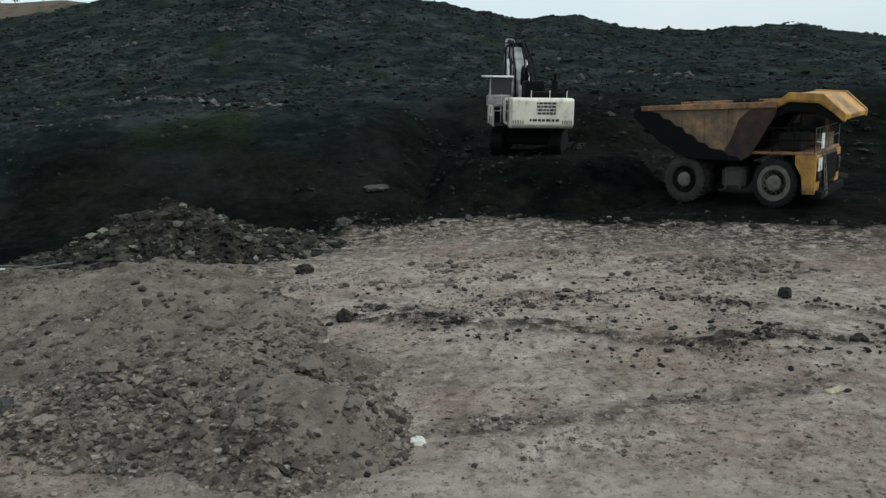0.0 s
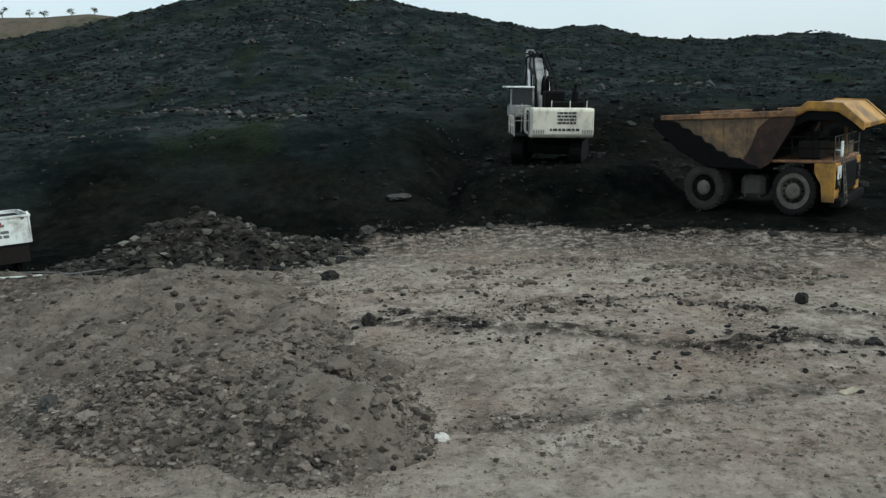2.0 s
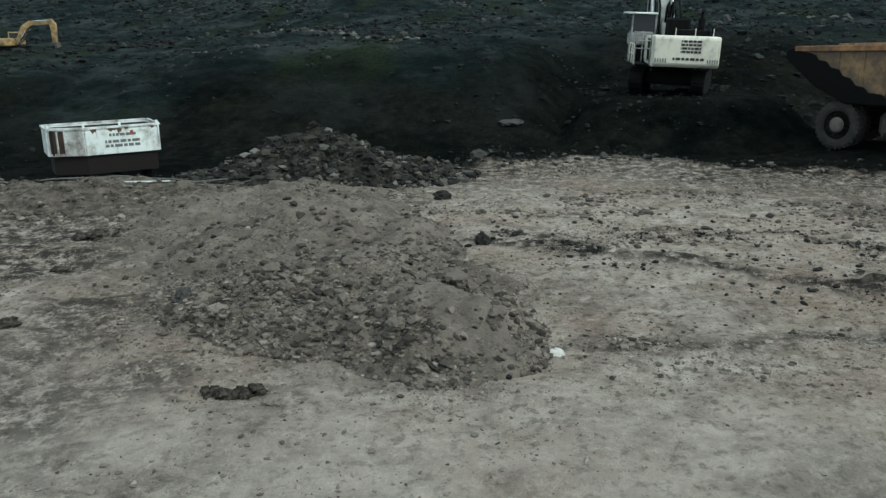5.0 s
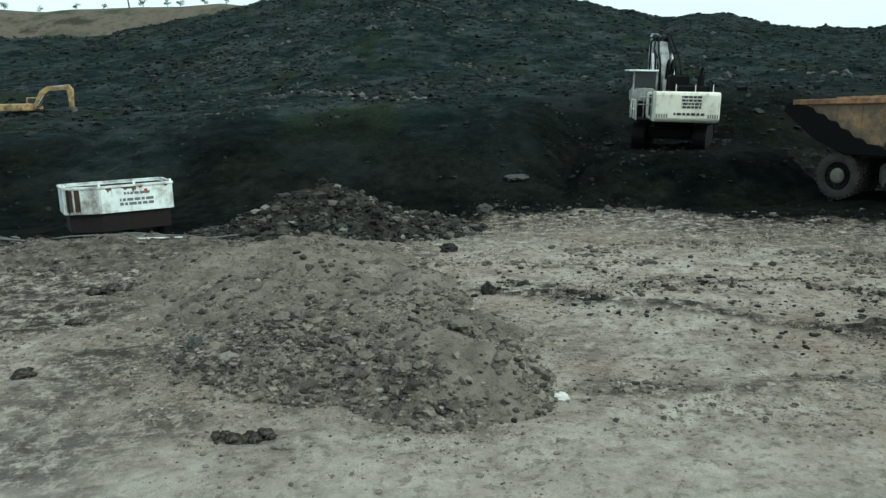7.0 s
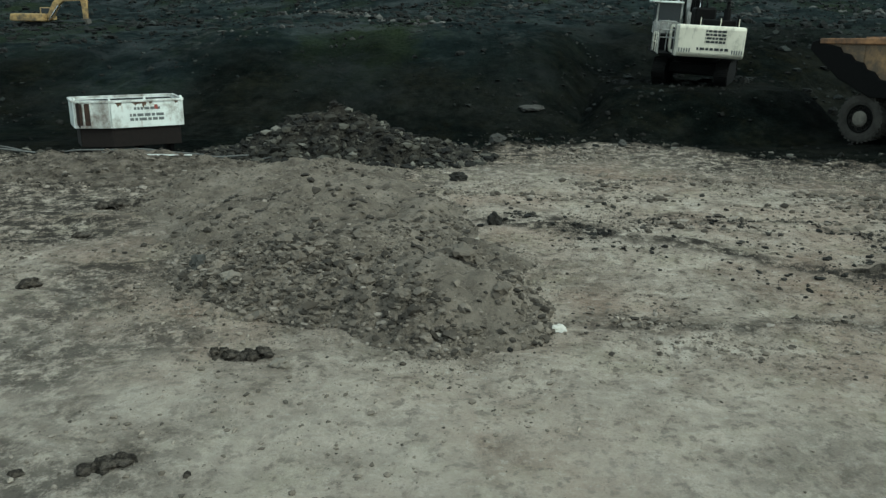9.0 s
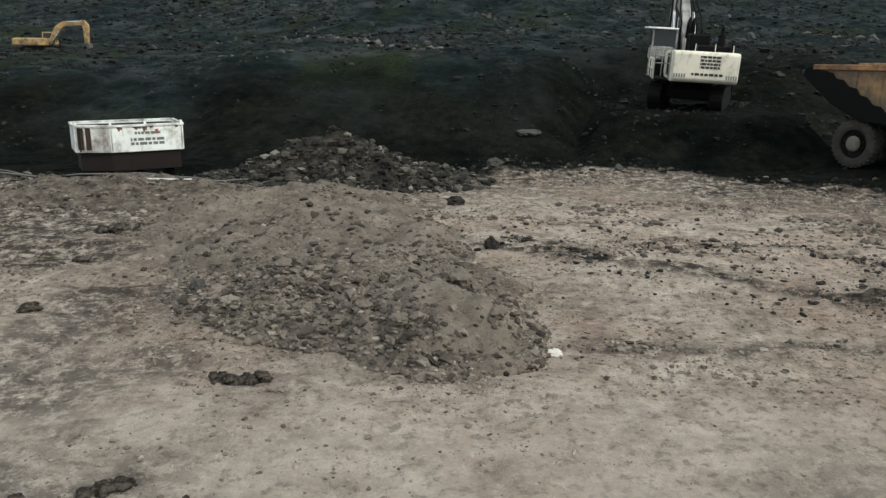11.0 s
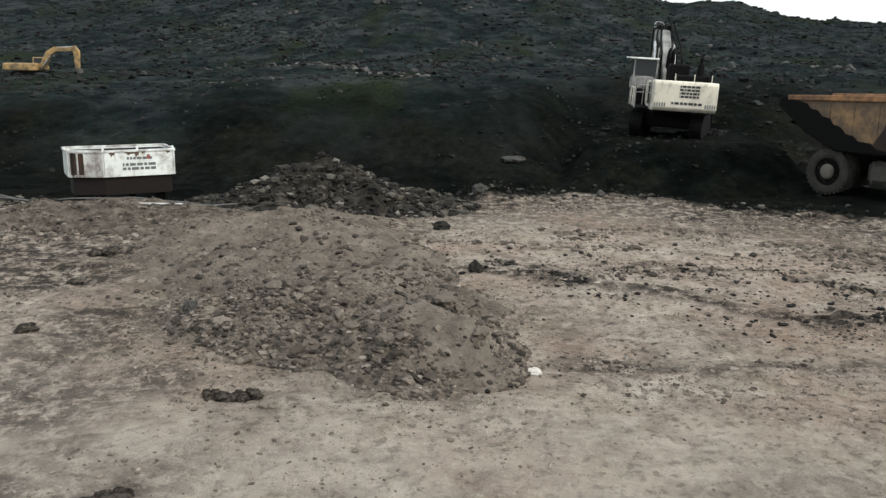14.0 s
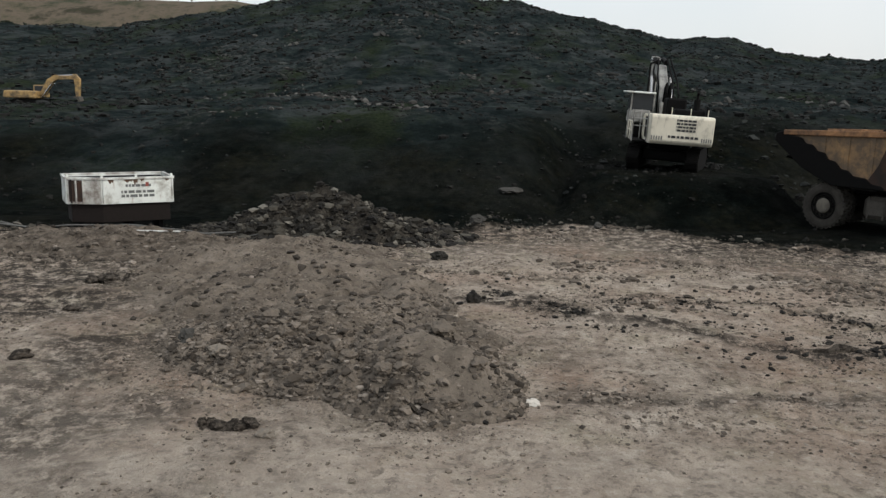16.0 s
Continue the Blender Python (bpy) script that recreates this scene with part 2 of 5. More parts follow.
BLACKRUBBER = plain_material("black_rubber", (0.013, 0.012, 0.011), 0.9, 0, 0.3, 3)
DIGGER_YELLOW = paint_material("digger_yellow", (0.5, 0.33, 0.13), amount=0.8, rough=0.55)
CREAM = paint_material("cream_white_paint", (0.74, 0.70, 0.58), amount=0.22, rough=0.45, dirt=(0.16, 0.14, 0.11))
BOOMGREY = paint_material("boom_grey_paint", (0.36, 0.36, 0.34), amount=0.6, rough=0.5)
WHITE = paint_material("skip_white_paint", (0.78, 0.82, 0.79), amount=0.42, rough=0.45, dirt=(0.2, 0.17, 0.13), rust=(0.22, 0.10, 0.05))
RUSTYWHITE = paint_material("rusty_white_paint", (0.72, 0.75, 0.72), amount=0.75, rough=0.5, dirt=(0.10, 0.06, 0.04), rust=(0.12, 0.05, 0.03))
BERM = dirt_material("berm_dirt", [(0.34, (0.055, 0.046, 0.037)), (0.5, (0.16, 0.135, 0.11)), (0.66, (0.30, 0.255, 0.21))])
FLOORLUMP = rubble_material("floor_clods", [(0.0, (0.05, 0.042, 0.035)), (0.35, (0.16, 0.135, 0.11)), (0.85, (0.25, 0.213, 0.176)), (1.0, (0.36, 0.312, 0.26))])
RUBBER = plain_material("tyre_rubber", (0.05, 0.046, 0.04), 0.95, 0, 0.4, 2)
RIM = plain_material("wheel_rim_grey", (0.085, 0.078, 0.068), 0.8, 0.0)
BLACK = plain_material("black_steel", (0.005, 0.005, 0.005), 0.8, 0.0, spec=0.12)
DARKSTEEL = plain_material("grimy_steel", (0.007, 0.0068, 0.0065), 0.85, 0.0, spec=0.1)
CHROME = plain_material("cylinder_rod", (0.6, 0.6, 0.6), 0.25, 0.9, 0.1)
GLASS = plain_material("cab_glass", (0.03, 0.035, 0.04), 0.08, 0.0, 0.1)
RUSTSCAB = plain_material("rust_scab", (0.17, 0.11, 0.075), 0.9, 0, 0.5, 14)
# dark rust; on the truck body it stands for shade
DARKRUST_SHADE = paint_material("dark_rust_shade", (0.06, 0.028, 0.016), dirt=(0.008, 0.007, 0.006), amount=0.9, rough=0.75, scale=1.4, rust=(0.12, 0.055, 0.025))
RED = plain_material("red_paint", (0.36, 0.10, 0.08), 0.7, 0, 0.45, 12)
# rusty brown taken down to near black to carry shadow as well
BROWN_SHADE = plain_material("rusty_brown_shade", (0.011, 0.0075, 0.0065), 0.85)
MARK = plain_material("dark_lettering", (0.035, 0.037, 0.04), 0.7)
GREYMARK = plain_material("grey_lettering", (0.16, 0.17, 0.17), 0.7)
CABLE = plain_material("grey_cable", (0.14, 0.14, 0.135), 0.7)
FARGRASS = dirt_material("dry_grass_hill", [(0.36, (0.035, 0.034, 0.022)), (0.46, (0.115, 0.095, 0.072)), (0.54, (0.08, 0.071, 0.05)), (0.6, (0.042, 0.047, 0.028)), (0.72, (0.026, 0.034, 0.019))], 0.06)
LEAF = rubble_material("tree_leaves", [(0.0, (0.03, 0.045, 0.02)), (1.0, (0.085, 0.105, 0.05))])
BARK = plain_material("tree_bark", (0.09, 0.075, 0.06), 0.9)


# ---- shapes ----
def part(name, bm, material, parent=None, label="", smooth=False):
    """Links a bmesh as one mesh object under a thing or a part."""
    data = bpy.data.meshes.new(name)
    bmesh.ops.recalc_face_normals(bm, faces=bm.faces)
    bm.to_mesh(data)
    bm.free()
    data.materials.append(material)
    for p in data.polygons:
        p.use_smooth = smooth
    ob = new(name, data)
    if parent is not None:
        ob.parent = parent
    return tagged(ob, label)


def thing(name, m, label, category, group=""):
    ob = tagged(new(name), label, category, group)
    ob.matrix_world = m
    return ob


def box(x0, x1, y0, y1, z0, z1, bevel=0.03, bm=None):
    own = bmesh.new()
    bmesh.ops.create_cube(own, size=1.0, matrix=Matrix.Translation(((x0 + x1) / 2, (y0 + y1) / 2, (z0 + z1) / 2)) @ Matrix.Diagonal((x1 - x0, y1 - y0, z1 - z0, 1)))
    if bevel:
        bmesh.ops.bevel(own, geom=own.edges[:], offset=min(bevel, 0.3 * min(x1 - x0, y1 - y0, z1 - z0)), segments=1, affect="EDGES")
    return join(bm, own)


def join(bm, own):
    if bm is None:
        return own
    data = bpy.data.meshes.new("piece")
    own.to_mesh(data)
    own.free()
    bm.from_mesh(data)
    bpy.data.meshes.remove(data)
    return bm


def prism(outline, y0, y1, bevel=0.03, bm=None):
    """An outline in x and z, drawn out from y0 to y1."""
    own = bmesh.new()
    a = [own.verts.new((x, y0, z)) for x, z in outline]
    b = [own.verts.new((x, y1, z)) for x, z in outline]
    own.faces.new(a)
    own.faces.new(b[::-1])
    for i in range(len(a)):
        j = (i + 1) % len(a)
        own.faces.new((a[j], a[i], b[i], b[j]))
    bmesh.ops.recalc_face_normals(own, faces=own.faces)
    if bevel:
        bmesh.ops.bevel(own, geom=own.edges[:], offset=bevel, segments=1, affect="EDGES")
    return join(bm, own)


def rod(a, b, r, r2=None, segments=12, bm=None):
    a, b = Vector(a), Vector(b)
    own = bmesh.new()
    bmesh.ops.create_cone(own, cap_ends=True, segments=segments, radius1=r, radius2=r if r2 is None else r2, depth=(b - a).length,
                          matrix=Matrix.Translation((a + b) / 2) @ (b - a).to_track_quat("Z", "Y").to_matrix().to_4x4())
    return join(bm, own)


def tube(points, r, segments=6, bm=None):
    own = bmesh.new() if bm is None else bm
    for a, b in zip(points, points[1:]):
        rod(a, b, r, None, segments, own)
    return own


def lathe(profile, axis_point, segments=32, bm=None):
    """A turned shape about the y axis: profile of radius and y."""
    own = bmesh.new()
    rings = []
    for r, y in profile:
        rings.append([own.verts.new((axis_point[0] + r * math.cos(2 * math.pi * k / segments), axis_point[1] + y, axis_point[2] + r * math.sin(2 * math.pi * k / segments))) for k in range(segments)])
    for a, b in zip(rings, rings[1:]):
        for k in range(segments):
            j = (k + 1) % segments
            own.faces.new((a[k], a[j], b[j], b[k]))
    own.faces.new(rings[0][::-1])
    own.faces.new(rings[-1])
    return join(bm, own)


def lump(size, seed, bm=None, subdivisions=2, at=(0, 0, 0), flat=0.7, rough=1.0):
    """One rough stone or clod."""
    own = bmesh.new()
    bmesh.ops.create_icosphere(own, subdivisions=subdivisions, radius=1.0)
    rng = random.Random(seed)
    shift = Vector((rng.uniform(-50, 50), rng.uniform(-50, 50), rng.uniform(-50, 50)))
    sx, sy, sz = (size * rng.uniform(0.75, 1.25) for _ in range(3))
    for v in own.verts:
        k = 1 + rough * (0.55 * noise.noise(v.co * 1.2 + shift) + 0.38 * noise.noise(v.co * 2.7 + shift) + 0.2 * noise.noise(v.co * 6 + shift))
        v.co = Vector((v.co.x * sx * k + at[0], v.co.y * sy * k + at[1], v.co.z * sz * flat * k + at[2]))
    return join(bm, own)


def rubble(name, places, material, seed, label, category, parent=None):
    """Very many small stones in one mesh: places are x, y, z, size."""
    bm = bmesh.new()
    bmesh.ops.create_icosphere(bm, subdivisions=1, radius=1.0)
    base = np.array([v.co[:] for v in bm.verts])
    tris = np.array([[v.index for v in f.verts] for f in bm.faces])
    bm.free()
    rng = np.random.default_rng(seed)
    n = len(places)
    places = np.asarray(places, float)
    lumps = base[None] * rng.uniform(0.5, 1.35, (n, len(base), 1)) * (places[:, None, 3:4] * rng.uniform(0.6, 1.35, (n, 1, 3)) * np.array([1.05, 0.95, 0.6]))
    turn = rng.uniform(0, 2 * np.pi, n)
    c, s = np.cos(turn)[:, None], np.sin(turn)[:, None]
    x, y = lumps[..., 0] * c - lumps[..., 1] * s, lumps[..., 0] * s + lumps[..., 1] * c
    verts = np.stack([x, y, lumps[..., 2]], -1) + places[:, None, :3]
    faces = (tris[None] + (np.arange(n) * len(base))[:, None, None]).reshape(-1, 3)
    data = bpy.data.meshes.new(name)
    data.from_pydata(verts.reshape(-1, 3).tolist(), [], faces.tolist())
    data.materials.append(material)
    ob = new(name, data)
    if parent is not None:
        ob.parent = parent
        return tagged(ob, label, kind="stuff")
    return tagged(ob, label, category, kind="stuff")


# ---- the lie of the land ----
def ramp01(a, b, v):
    t = np.clip((v - a) / (b - a), 0, 1)
    return t * t * (3 - 2 * t)


def waves(x, y, size, seed, octaves=4, gain=0.5):
    """Smooth random relief on numpy arrays, about -1 to 1."""
    total, amp, norm = 0.0, 1.0, 0.0
    for k in range(octaves):
        rng = np.random.default_rng(seed * 31 + k)
        table = rng.uniform(-1, 1, (128, 128))
        u, v = x / size * 2**k + 17.3 * k, y / size * 2**k + 9.1 * k
        i, j = np.floor(u).astype(int), np.floor(v).astype(int)
        fu, fv = u - i, v - j
        fu, fv = fu * fu * (3 - 2 * fu), fv * fv * (3 - 2 * fv)
        i0, i1, j0, j1 = i % 128, (i + 1) % 128, j % 128, (j + 1) % 128
        total = total + amp * ((table[i0, j0] * (1 - fu) + table[i1, j0] * fu) * (1 - fv) + (table[i0, j1] * (1 - fu) + table[i1, j1] * fu) * fv)
        norm, amp = norm + amp, amp * gain
    return total / norm * 1.6


EDGE_X = [-60, -19, -10, -5.5, -2, 1, 5, 8.6, 14.7, 19.5, 30, 60]
EDGE_Y = [29, 28.4, 28.4, 28.8, 32.5, 34.6, 35.2, 33, 30, 27.9, 24, 16]
RIDGE_X = [-220, -130, -98, -80, -72, -62, -50, -43, -32, -22, -16, -11, -5, 0, 4, 14.5, 22, 31.5, 36, 44, 48, 58, 68, 76, 86, 106, 150, 260]
RIDGE_Z = [17, 17, 17.5, 17.2, 17.3, 18.6, 21.0, 22.7, 24.1, 25.1, 26.1, 25.3, 23.4, 22.2, 22.7, 20.9, 19.0, 17.0, 18.0, 17.5, 16.0, 14.0, 13.8, 15.0, 14.2, 11.7, 10, 9]
CREST_X = [-60, -34, -24, -16, -7, 0, 5, 14, 40]
CREST_Z = [3.1, 3.3, 3.7, 4.6, 4.7, 4.7, 4.5, 4.3, 4.2]
RUTS = [((-4.0, 24.4), (-2, 22), (-0.7, 20.9), (2.2, 19.4), (4.9, 18.6), (7.7, 16.9), (9.6, 16.7), (13, 14.6)),
        ((-0.1, 21.9), (2.0, 20.7)), ((3.3, 21.8), (5.7, 21), (8.4, 21.1), (10, 19.2), (14, 18))]


def rut_distance(x, y):
    best = np.full(np.shape(x), 99.0)
    x, y = x + 0.5 * waves(x, y, 1.7, 91, 3), y + 0.5 * waves(x, y, 1.7, 92, 3)
    for n, line in enumerate(RUTS):
        for (ax, ay), (bx, by) in zip(line, line[1:]):
            dx, dy = bx - ax, by - ay
            t = np.clip(((x - ax) * dx + (y - ay) * dy) / (dx * dx + dy * dy), 0, 1)
            best = np.minimum(best, np.hypot(x - ax - t * dx, y - ay - t * dy) + (0.0, 0.1, 0.3)[n])
    return best


def past_edge(x, y):
    """How far behind the lip of the clay floor a place lies."""
    return y - np.interp(x, EDGE_X, EDGE_Y) + 0.7 * waves(x, y, 3.0, 5, 3)


def land(x, y):
    x, y = np.asarray(x, float), np.asarray(y, float)
    behind = past_edge(x, y)
    floor = 0.05 * waves(x, y, 5, 1, 3) + 0.06 * waves(x, y, 1.1, 2, 4, 0.7) * ramp01(3, 8, y)
    floor = floor + 0.055 * waves(x * 0.3, y, 0.95, 29, 3, 0.65) * ramp01(6, 11, y)
    rut = rut_distance(x, y)
    floor = floor + 0.07 * np.exp(-((rut - 0.28) / 0.16) ** 2) - 0.05 * np.exp(-(rut / 0.16) ** 2)
    lip = 0.22 * np.exp(-(behind / 0.9) ** 2) * (0.6 + 0.8 * waves(x, y, 1.5, 3, 3))
    dip = -0.15 * ramp01(0.3, 3.0, behind) * ramp01(-3.5, -7, x)
    crest = np.interp(x, CREST_X, CREST_Z)
    shift = 6.5 * ramp01(1, 6, x) + 3 * ramp01(14, 22, x)
    bank = (crest - dip) * ramp01(34.0, 50, y - shift + 0.35 * waves(x, y, 9, 4, 3))
    pad = 2.1 * ramp01(35.5, 39.5, y) * ramp01(2.5, 6, x) * ramp01(17, 13.5, x)
    bank = np.maximum(bank, pad * ramp01(60, 52, y))
    pad_flat = ramp01(3.5, 6.5, x) * ramp01(16, 14, x) * ramp01(39, 40.5, y) * ramp01(51, 49.5, y)
    bank = bank * (1 - pad_flat) + 2.1 * pad_flat
    terrace = ramp01(47, 80, y) * (np.interp(x, [-60, -30, 0], [0.5, 1.2, 1.4]))
    ridge = np.interp(x / np.maximum(y, 60) * 150, RIDGE_X, RIDGE_Z) - crest - 1.2
    climb = np.clip((y - 78) / 72, 0, 1)
    hill = ridge * (0.75 * climb + 0.25 * climb * climb * (3 - 2 * climb))
    fall = -ramp01(152, 250, y) * (ridge + crest + 1.0)
    rough = ramp01(36, 42, y) * (1 - pad_flat) * (0.27 * waves(x, y, 3.6, 7, 4, 0.68)) + ramp01(70, 95, y) * (0.5 * waves(x, y * 0.5, 12, 8, 5, 0.62) + 0.22 * waves(x, y * 0.6, 2.5, 9, 2))
    rough = rough + 0.13 * waves(x, y, 1.7, 78, 3, 0.7) * ramp01(36, 40, y) * (1 - pad_flat)
    rough = rough + 0.9 * np.exp(-(((y - 150) / 9) ** 2)) * waves(x, y * 0.2, 11, 16, 4, 0.6)
    rough = rough * ramp01(400, 200, y)
    stand = 0.36 * np.exp(-((((x - 19.0) / 5.5) ** 2 + ((y - 34.6) / 5.0) ** 2) ** 2)) * ramp01(0.2, 2.2, behind)
    out = floor * (1 - 0.8 * np.sign(stand)) + stand + lip + dip + bank + terrace + hill + fall + rough
    return out


def ground_z(x, y):
    return float(land(np.array([x]), np.array([y]))[0])


def steps(*spans):
    out = []
    for a, b, d in spans:
        out += list(np.arange(a, b - 1e-6, d))
    return np.array(out + [spans[-1][1]])


def sheet(name, xs, ys, height, material):
    gx, gy = np.meshgrid(xs, ys)
    gz = height(gx, gy)
    w, h = len(xs), len(ys)
    idx = np.arange(w * h).reshape(h, w)
    faces = np.stack([idx[:-1, :-1], idx[:-1, 1:], idx[1:, 1:], idx[1:, :-1]], -1).reshape(-1, 4)
    data = bpy.data.meshes.new(name)
    data.from_pydata(np.stack([gx, gy, gz], -1).reshape(-1, 3).tolist(), [], faces.tolist())
    data.materials.append(material)
    data.polygons.foreach_set("use_smooth", np.ones(len(faces), bool))
    return new(name, data), gx.ravel(), gy.ravel()


def layer(ob, name, values):
    a = ob.data.attributes.new(name, "FLOAT", "POINT")
    a.data.foreach_set("value", np.asarray(values, np.float32))


# ---- the loose heaps ----
PILE_BLOBS = [(-0.8, 13.3, 1.5, 2.0, 0.85, 0.25), (-1.75, 13.7, 2.5, 2.75, 0.95, 0.35), (-3.6, 16.0, 3.4, 4.0, 0.95, 0.35), (-5.6, 20.0, 4.2, 5.6, 0.7, 0.3), (-7.6, 24.2, 4.6, 4.2, 0.45, 0.1), (-1.9, 16.4, 1.7, 2.8, 0.6, 0.25), (-2.9, 20.2, 1.7, 3.2, 0.5, 0.3)]


def pile_right(y):
    """Where the smooth right foot of the pile runs."""
    return np.interp(y, [10, 12.6, 17.3, 22, 28], [1.2, 0.6, -0.6, -1.8, -3.4])


def pile_reach(x, y):
    """1 at the foot of the pile, more outside it."""
    out = np.full(np.shape(x), 9.0)
    for cx, cy, rx, ry, height, turn in PILE_BLOBS:
        c, s = math.cos(turn), math.sin(turn)
        out = np.minimum(out, np.hypot(((x - cx) * c + (y - cy) * s) / rx, (-(x - cx) * s + (y - cy) * c) / ry) * (1 + 0.2 * waves(x, y, 2.4, 21, 3)))
    return out


xs = steps((-2500, -300, 200), (-300, -70, 4), (-70, -28, 0.9), (-28, 30, 0.2), (30, 80, 0.9), (80, 300, 4), (300, 2500, 200))
ys = steps((-2500, -40, 200), (-40, 3, 2), (3, 40, 0.2), (40, 60, 0.45), (60, 160, 0.9), (160, 300, 6), (300, 3000, 250))
ground, px, py = sheet("ground", xs, ys, land, SOIL)
tagged(ground, "tan trampled clay floor passing into black coal slopes", "ground", kind="structure")
behind = past_edge(px, py)
layer(ground, "coal", ramp01(-0.5, 0.6, behind + 0.5 * waves(px, py, 0.8, 11, 3)))
layer(ground, "hill", ramp01(0.0, 1.0, (py - 36 - 18 * ramp01(0, 7, px)) / 16 + 0.45 * waves(px, py, 7, 26, 4)))
layer(ground, "spill", ramp01(1.3, 0.95, pile_reach(px, py) + 0.2 * waves(px, py, 1.2, 34, 3)) * ramp01(-0.4, -2.5, px - pile_right(py)))
layer(ground, "track", ramp01(12.5, 8, py + 0.12 * px + 1.2 * waves(px, py, 4, 15, 3)))
layer(ground, "dust", np.clip(1.8 * np.exp(-(rut_distance(px, py) / 0.36) ** 2) * ramp01(-1.0, -0.1, waves(px, py, 1.6, 17, 3)) + 0.6 * np.exp(-(rut_distance(px, py) / 1.6) ** 2) * ramp01(0.0, 0.6, waves(px, py, 1.1, 18, 3)) + 0.75 * np.exp(-((py - 13.0 - 0.09 * px + 0.5 * waves(px, py, 2.0, 19, 3)) / 0.45) ** 2) * ramp01(0.5, 1.5, px) * ramp01(11, 8, px) + ramp01(-12, -0.5, behind) * 0.9 + 0.5 * ramp01(-5, -9, px) * ramp01(13, 19, py) + 0.75 * ramp01(-3, -6, px) * ramp01(-0.4, 0.4, waves(px, py, 3, 28, 3)) + 0.35 * ramp01(0.2, 0.7, waves(px, py, 4, 12, 3)), 0, 1))
layer(ground, "pale", np.exp(-((py - 47.0 - 6.5 * ramp01(1, 6, px)) / 2.2) ** 2) * ramp01(-26, -14, px) * ramp01(4, -2, px) * 0.45 * ramp01(-0.1, 0.6, waves(px, py, 5, 20, 3)) + 0.45 * ramp01(0.35, 0.8, waves(px, py, 12, 13, 4)) * ramp01(80, 90, py))


def heap(name, cx, cy, rx, ry, height, material, seed, label, category, turn=0.0, spacing=0.14, bumps=0.12, shape=1.3):
    """A tipped heap: a mound with an uneven foot that runs into the ground."""
    n, m = int(2.4 * rx / spacing), int(2.4 * ry / spacing)
    u, v = np.meshgrid(np.linspace(-1.2, 1.2, n), np.linspace(-1.2, 1.2, m))
    c, s = math.cos(turn), math.sin(turn)
    x, y = cx + u * rx * c - v * ry * s, cy + u * rx * s + v * ry * c
    r = np.hypot(u, v) * (1 + 0.16 * waves(x, y, 3.0, seed, 3))
    top = height * np.clip(1 - r**shape, -0.3, 1)
    top = top * (1 + 0.25 * waves(x, y, 2.2, seed + 1, 3)) + bumps * np.clip(top / height * 3, 0, 1) * waves(x, y, 0.6, seed + 2, 4, 0.65)
    z = land(x, y) + np.where(r < 1, np.maximum(top, -0.05), -0.25)
    idx = np.arange(n * m).reshape(m, n)
    faces = np.stack([idx[:-1, :-1], idx[:-1, 1:], idx[1:, 1:], idx[1:, :-1]], -1).reshape(-1, 4)
    keep = (np.hypot(u, v).ravel()[faces] < 1.19).all(1)
    data = bpy.data.meshes.new(name)
    data.from_pydata(np.stack([x, y, z], -1).reshape(-1, 3).tolist(), [], faces[keep].tolist())
    data.materials.append(material)
    data.polygons.foreach_set("use_smooth", np.ones(len(data.polygons), bool))
    ob = tagged(new(name, data), label, category)

    def top_at(px, py):
        du, dv = px - cx, py - cy
        fu, fv = (du * c + dv * s) / rx, (-du * s + dv * c) / ry
        i, j = (fu + 1.2) / 2.4 * (n - 1), (fv + 1.2) / 2.4 * (m - 1)
        i, j = np.clip(np.round(i).astype(int), 0, n - 1), np.clip(np.round(j).astype(int), 0, m - 1)
        return np.maximum(z[j, i], land(px, py))

    return ob, top_at




def pile_height(x, y):
    out = 0.0
    for cx, cy, rx, ry, height, turn in PILE_BLOBS:
        c, s = math.cos(turn), math.sin(turn)
        u, v = ((x - cx) * c + (y - cy) * s) / rx, (-(x - cx) * s + (y - cy) * c) / ry
        r = np.hypot(u, v) * (1 + 0.2 * waves(x, y, 2.4, 21, 3))
        out = np.maximum(out, height * np.clip(1 - r**1.5, 0, 1))
    return out


def rubble_band(x, y):
    """1 on the coarse rubble that has rolled down the front flank of the pile, 0 on its smooth soil."""
    along, up = (x + 7.0) * 0.796 - (y - 15.0) * 0.605, (x + 7.0) * 0.605 + (y - 15.0) * 0.796
    up = up + 0.35 * waves(x, y, 1.3, 27, 3)
    wide = np.interp(along, [-2, 0, 4, 5.6, 7, 9], [0.5, 1.2, 1.8, 1.7, 0.75, 0.5])
    return ramp01(-0.95, -0.55, up) * ramp01(wide + 0.35, wide - 0.35, up) * ramp01(-2.5, -1, along) * ramp01(9.2, 7.5, along)


def pile_top(x, y):
    h = pile_height(x, y)
    return land(x, y) + h * (1 + 0.2 * waves(x, y, 1.8, 22, 3)) + (0.13 * waves(x, y, 0.9, 23, 3, 0.65) + (0.07 + 0.05 * rubble_band(x, y)) * waves(x, y, 0.24, 25, 2, 0.8)) * np.clip(h * 5, 0, 1) * (0.2 + 0.8 * ramp01(0.6, 1.5, np.hypot((x + 0.85 + 0.25 * (y - 13.0)) / 0.75, (y - 13.2) / 1.3)))


def pile_sheet(x, y):
    return np.where(pile_height(x, y) > 0.0, pile_top(x, y) + 0.01, land(x, y) - 0.12)


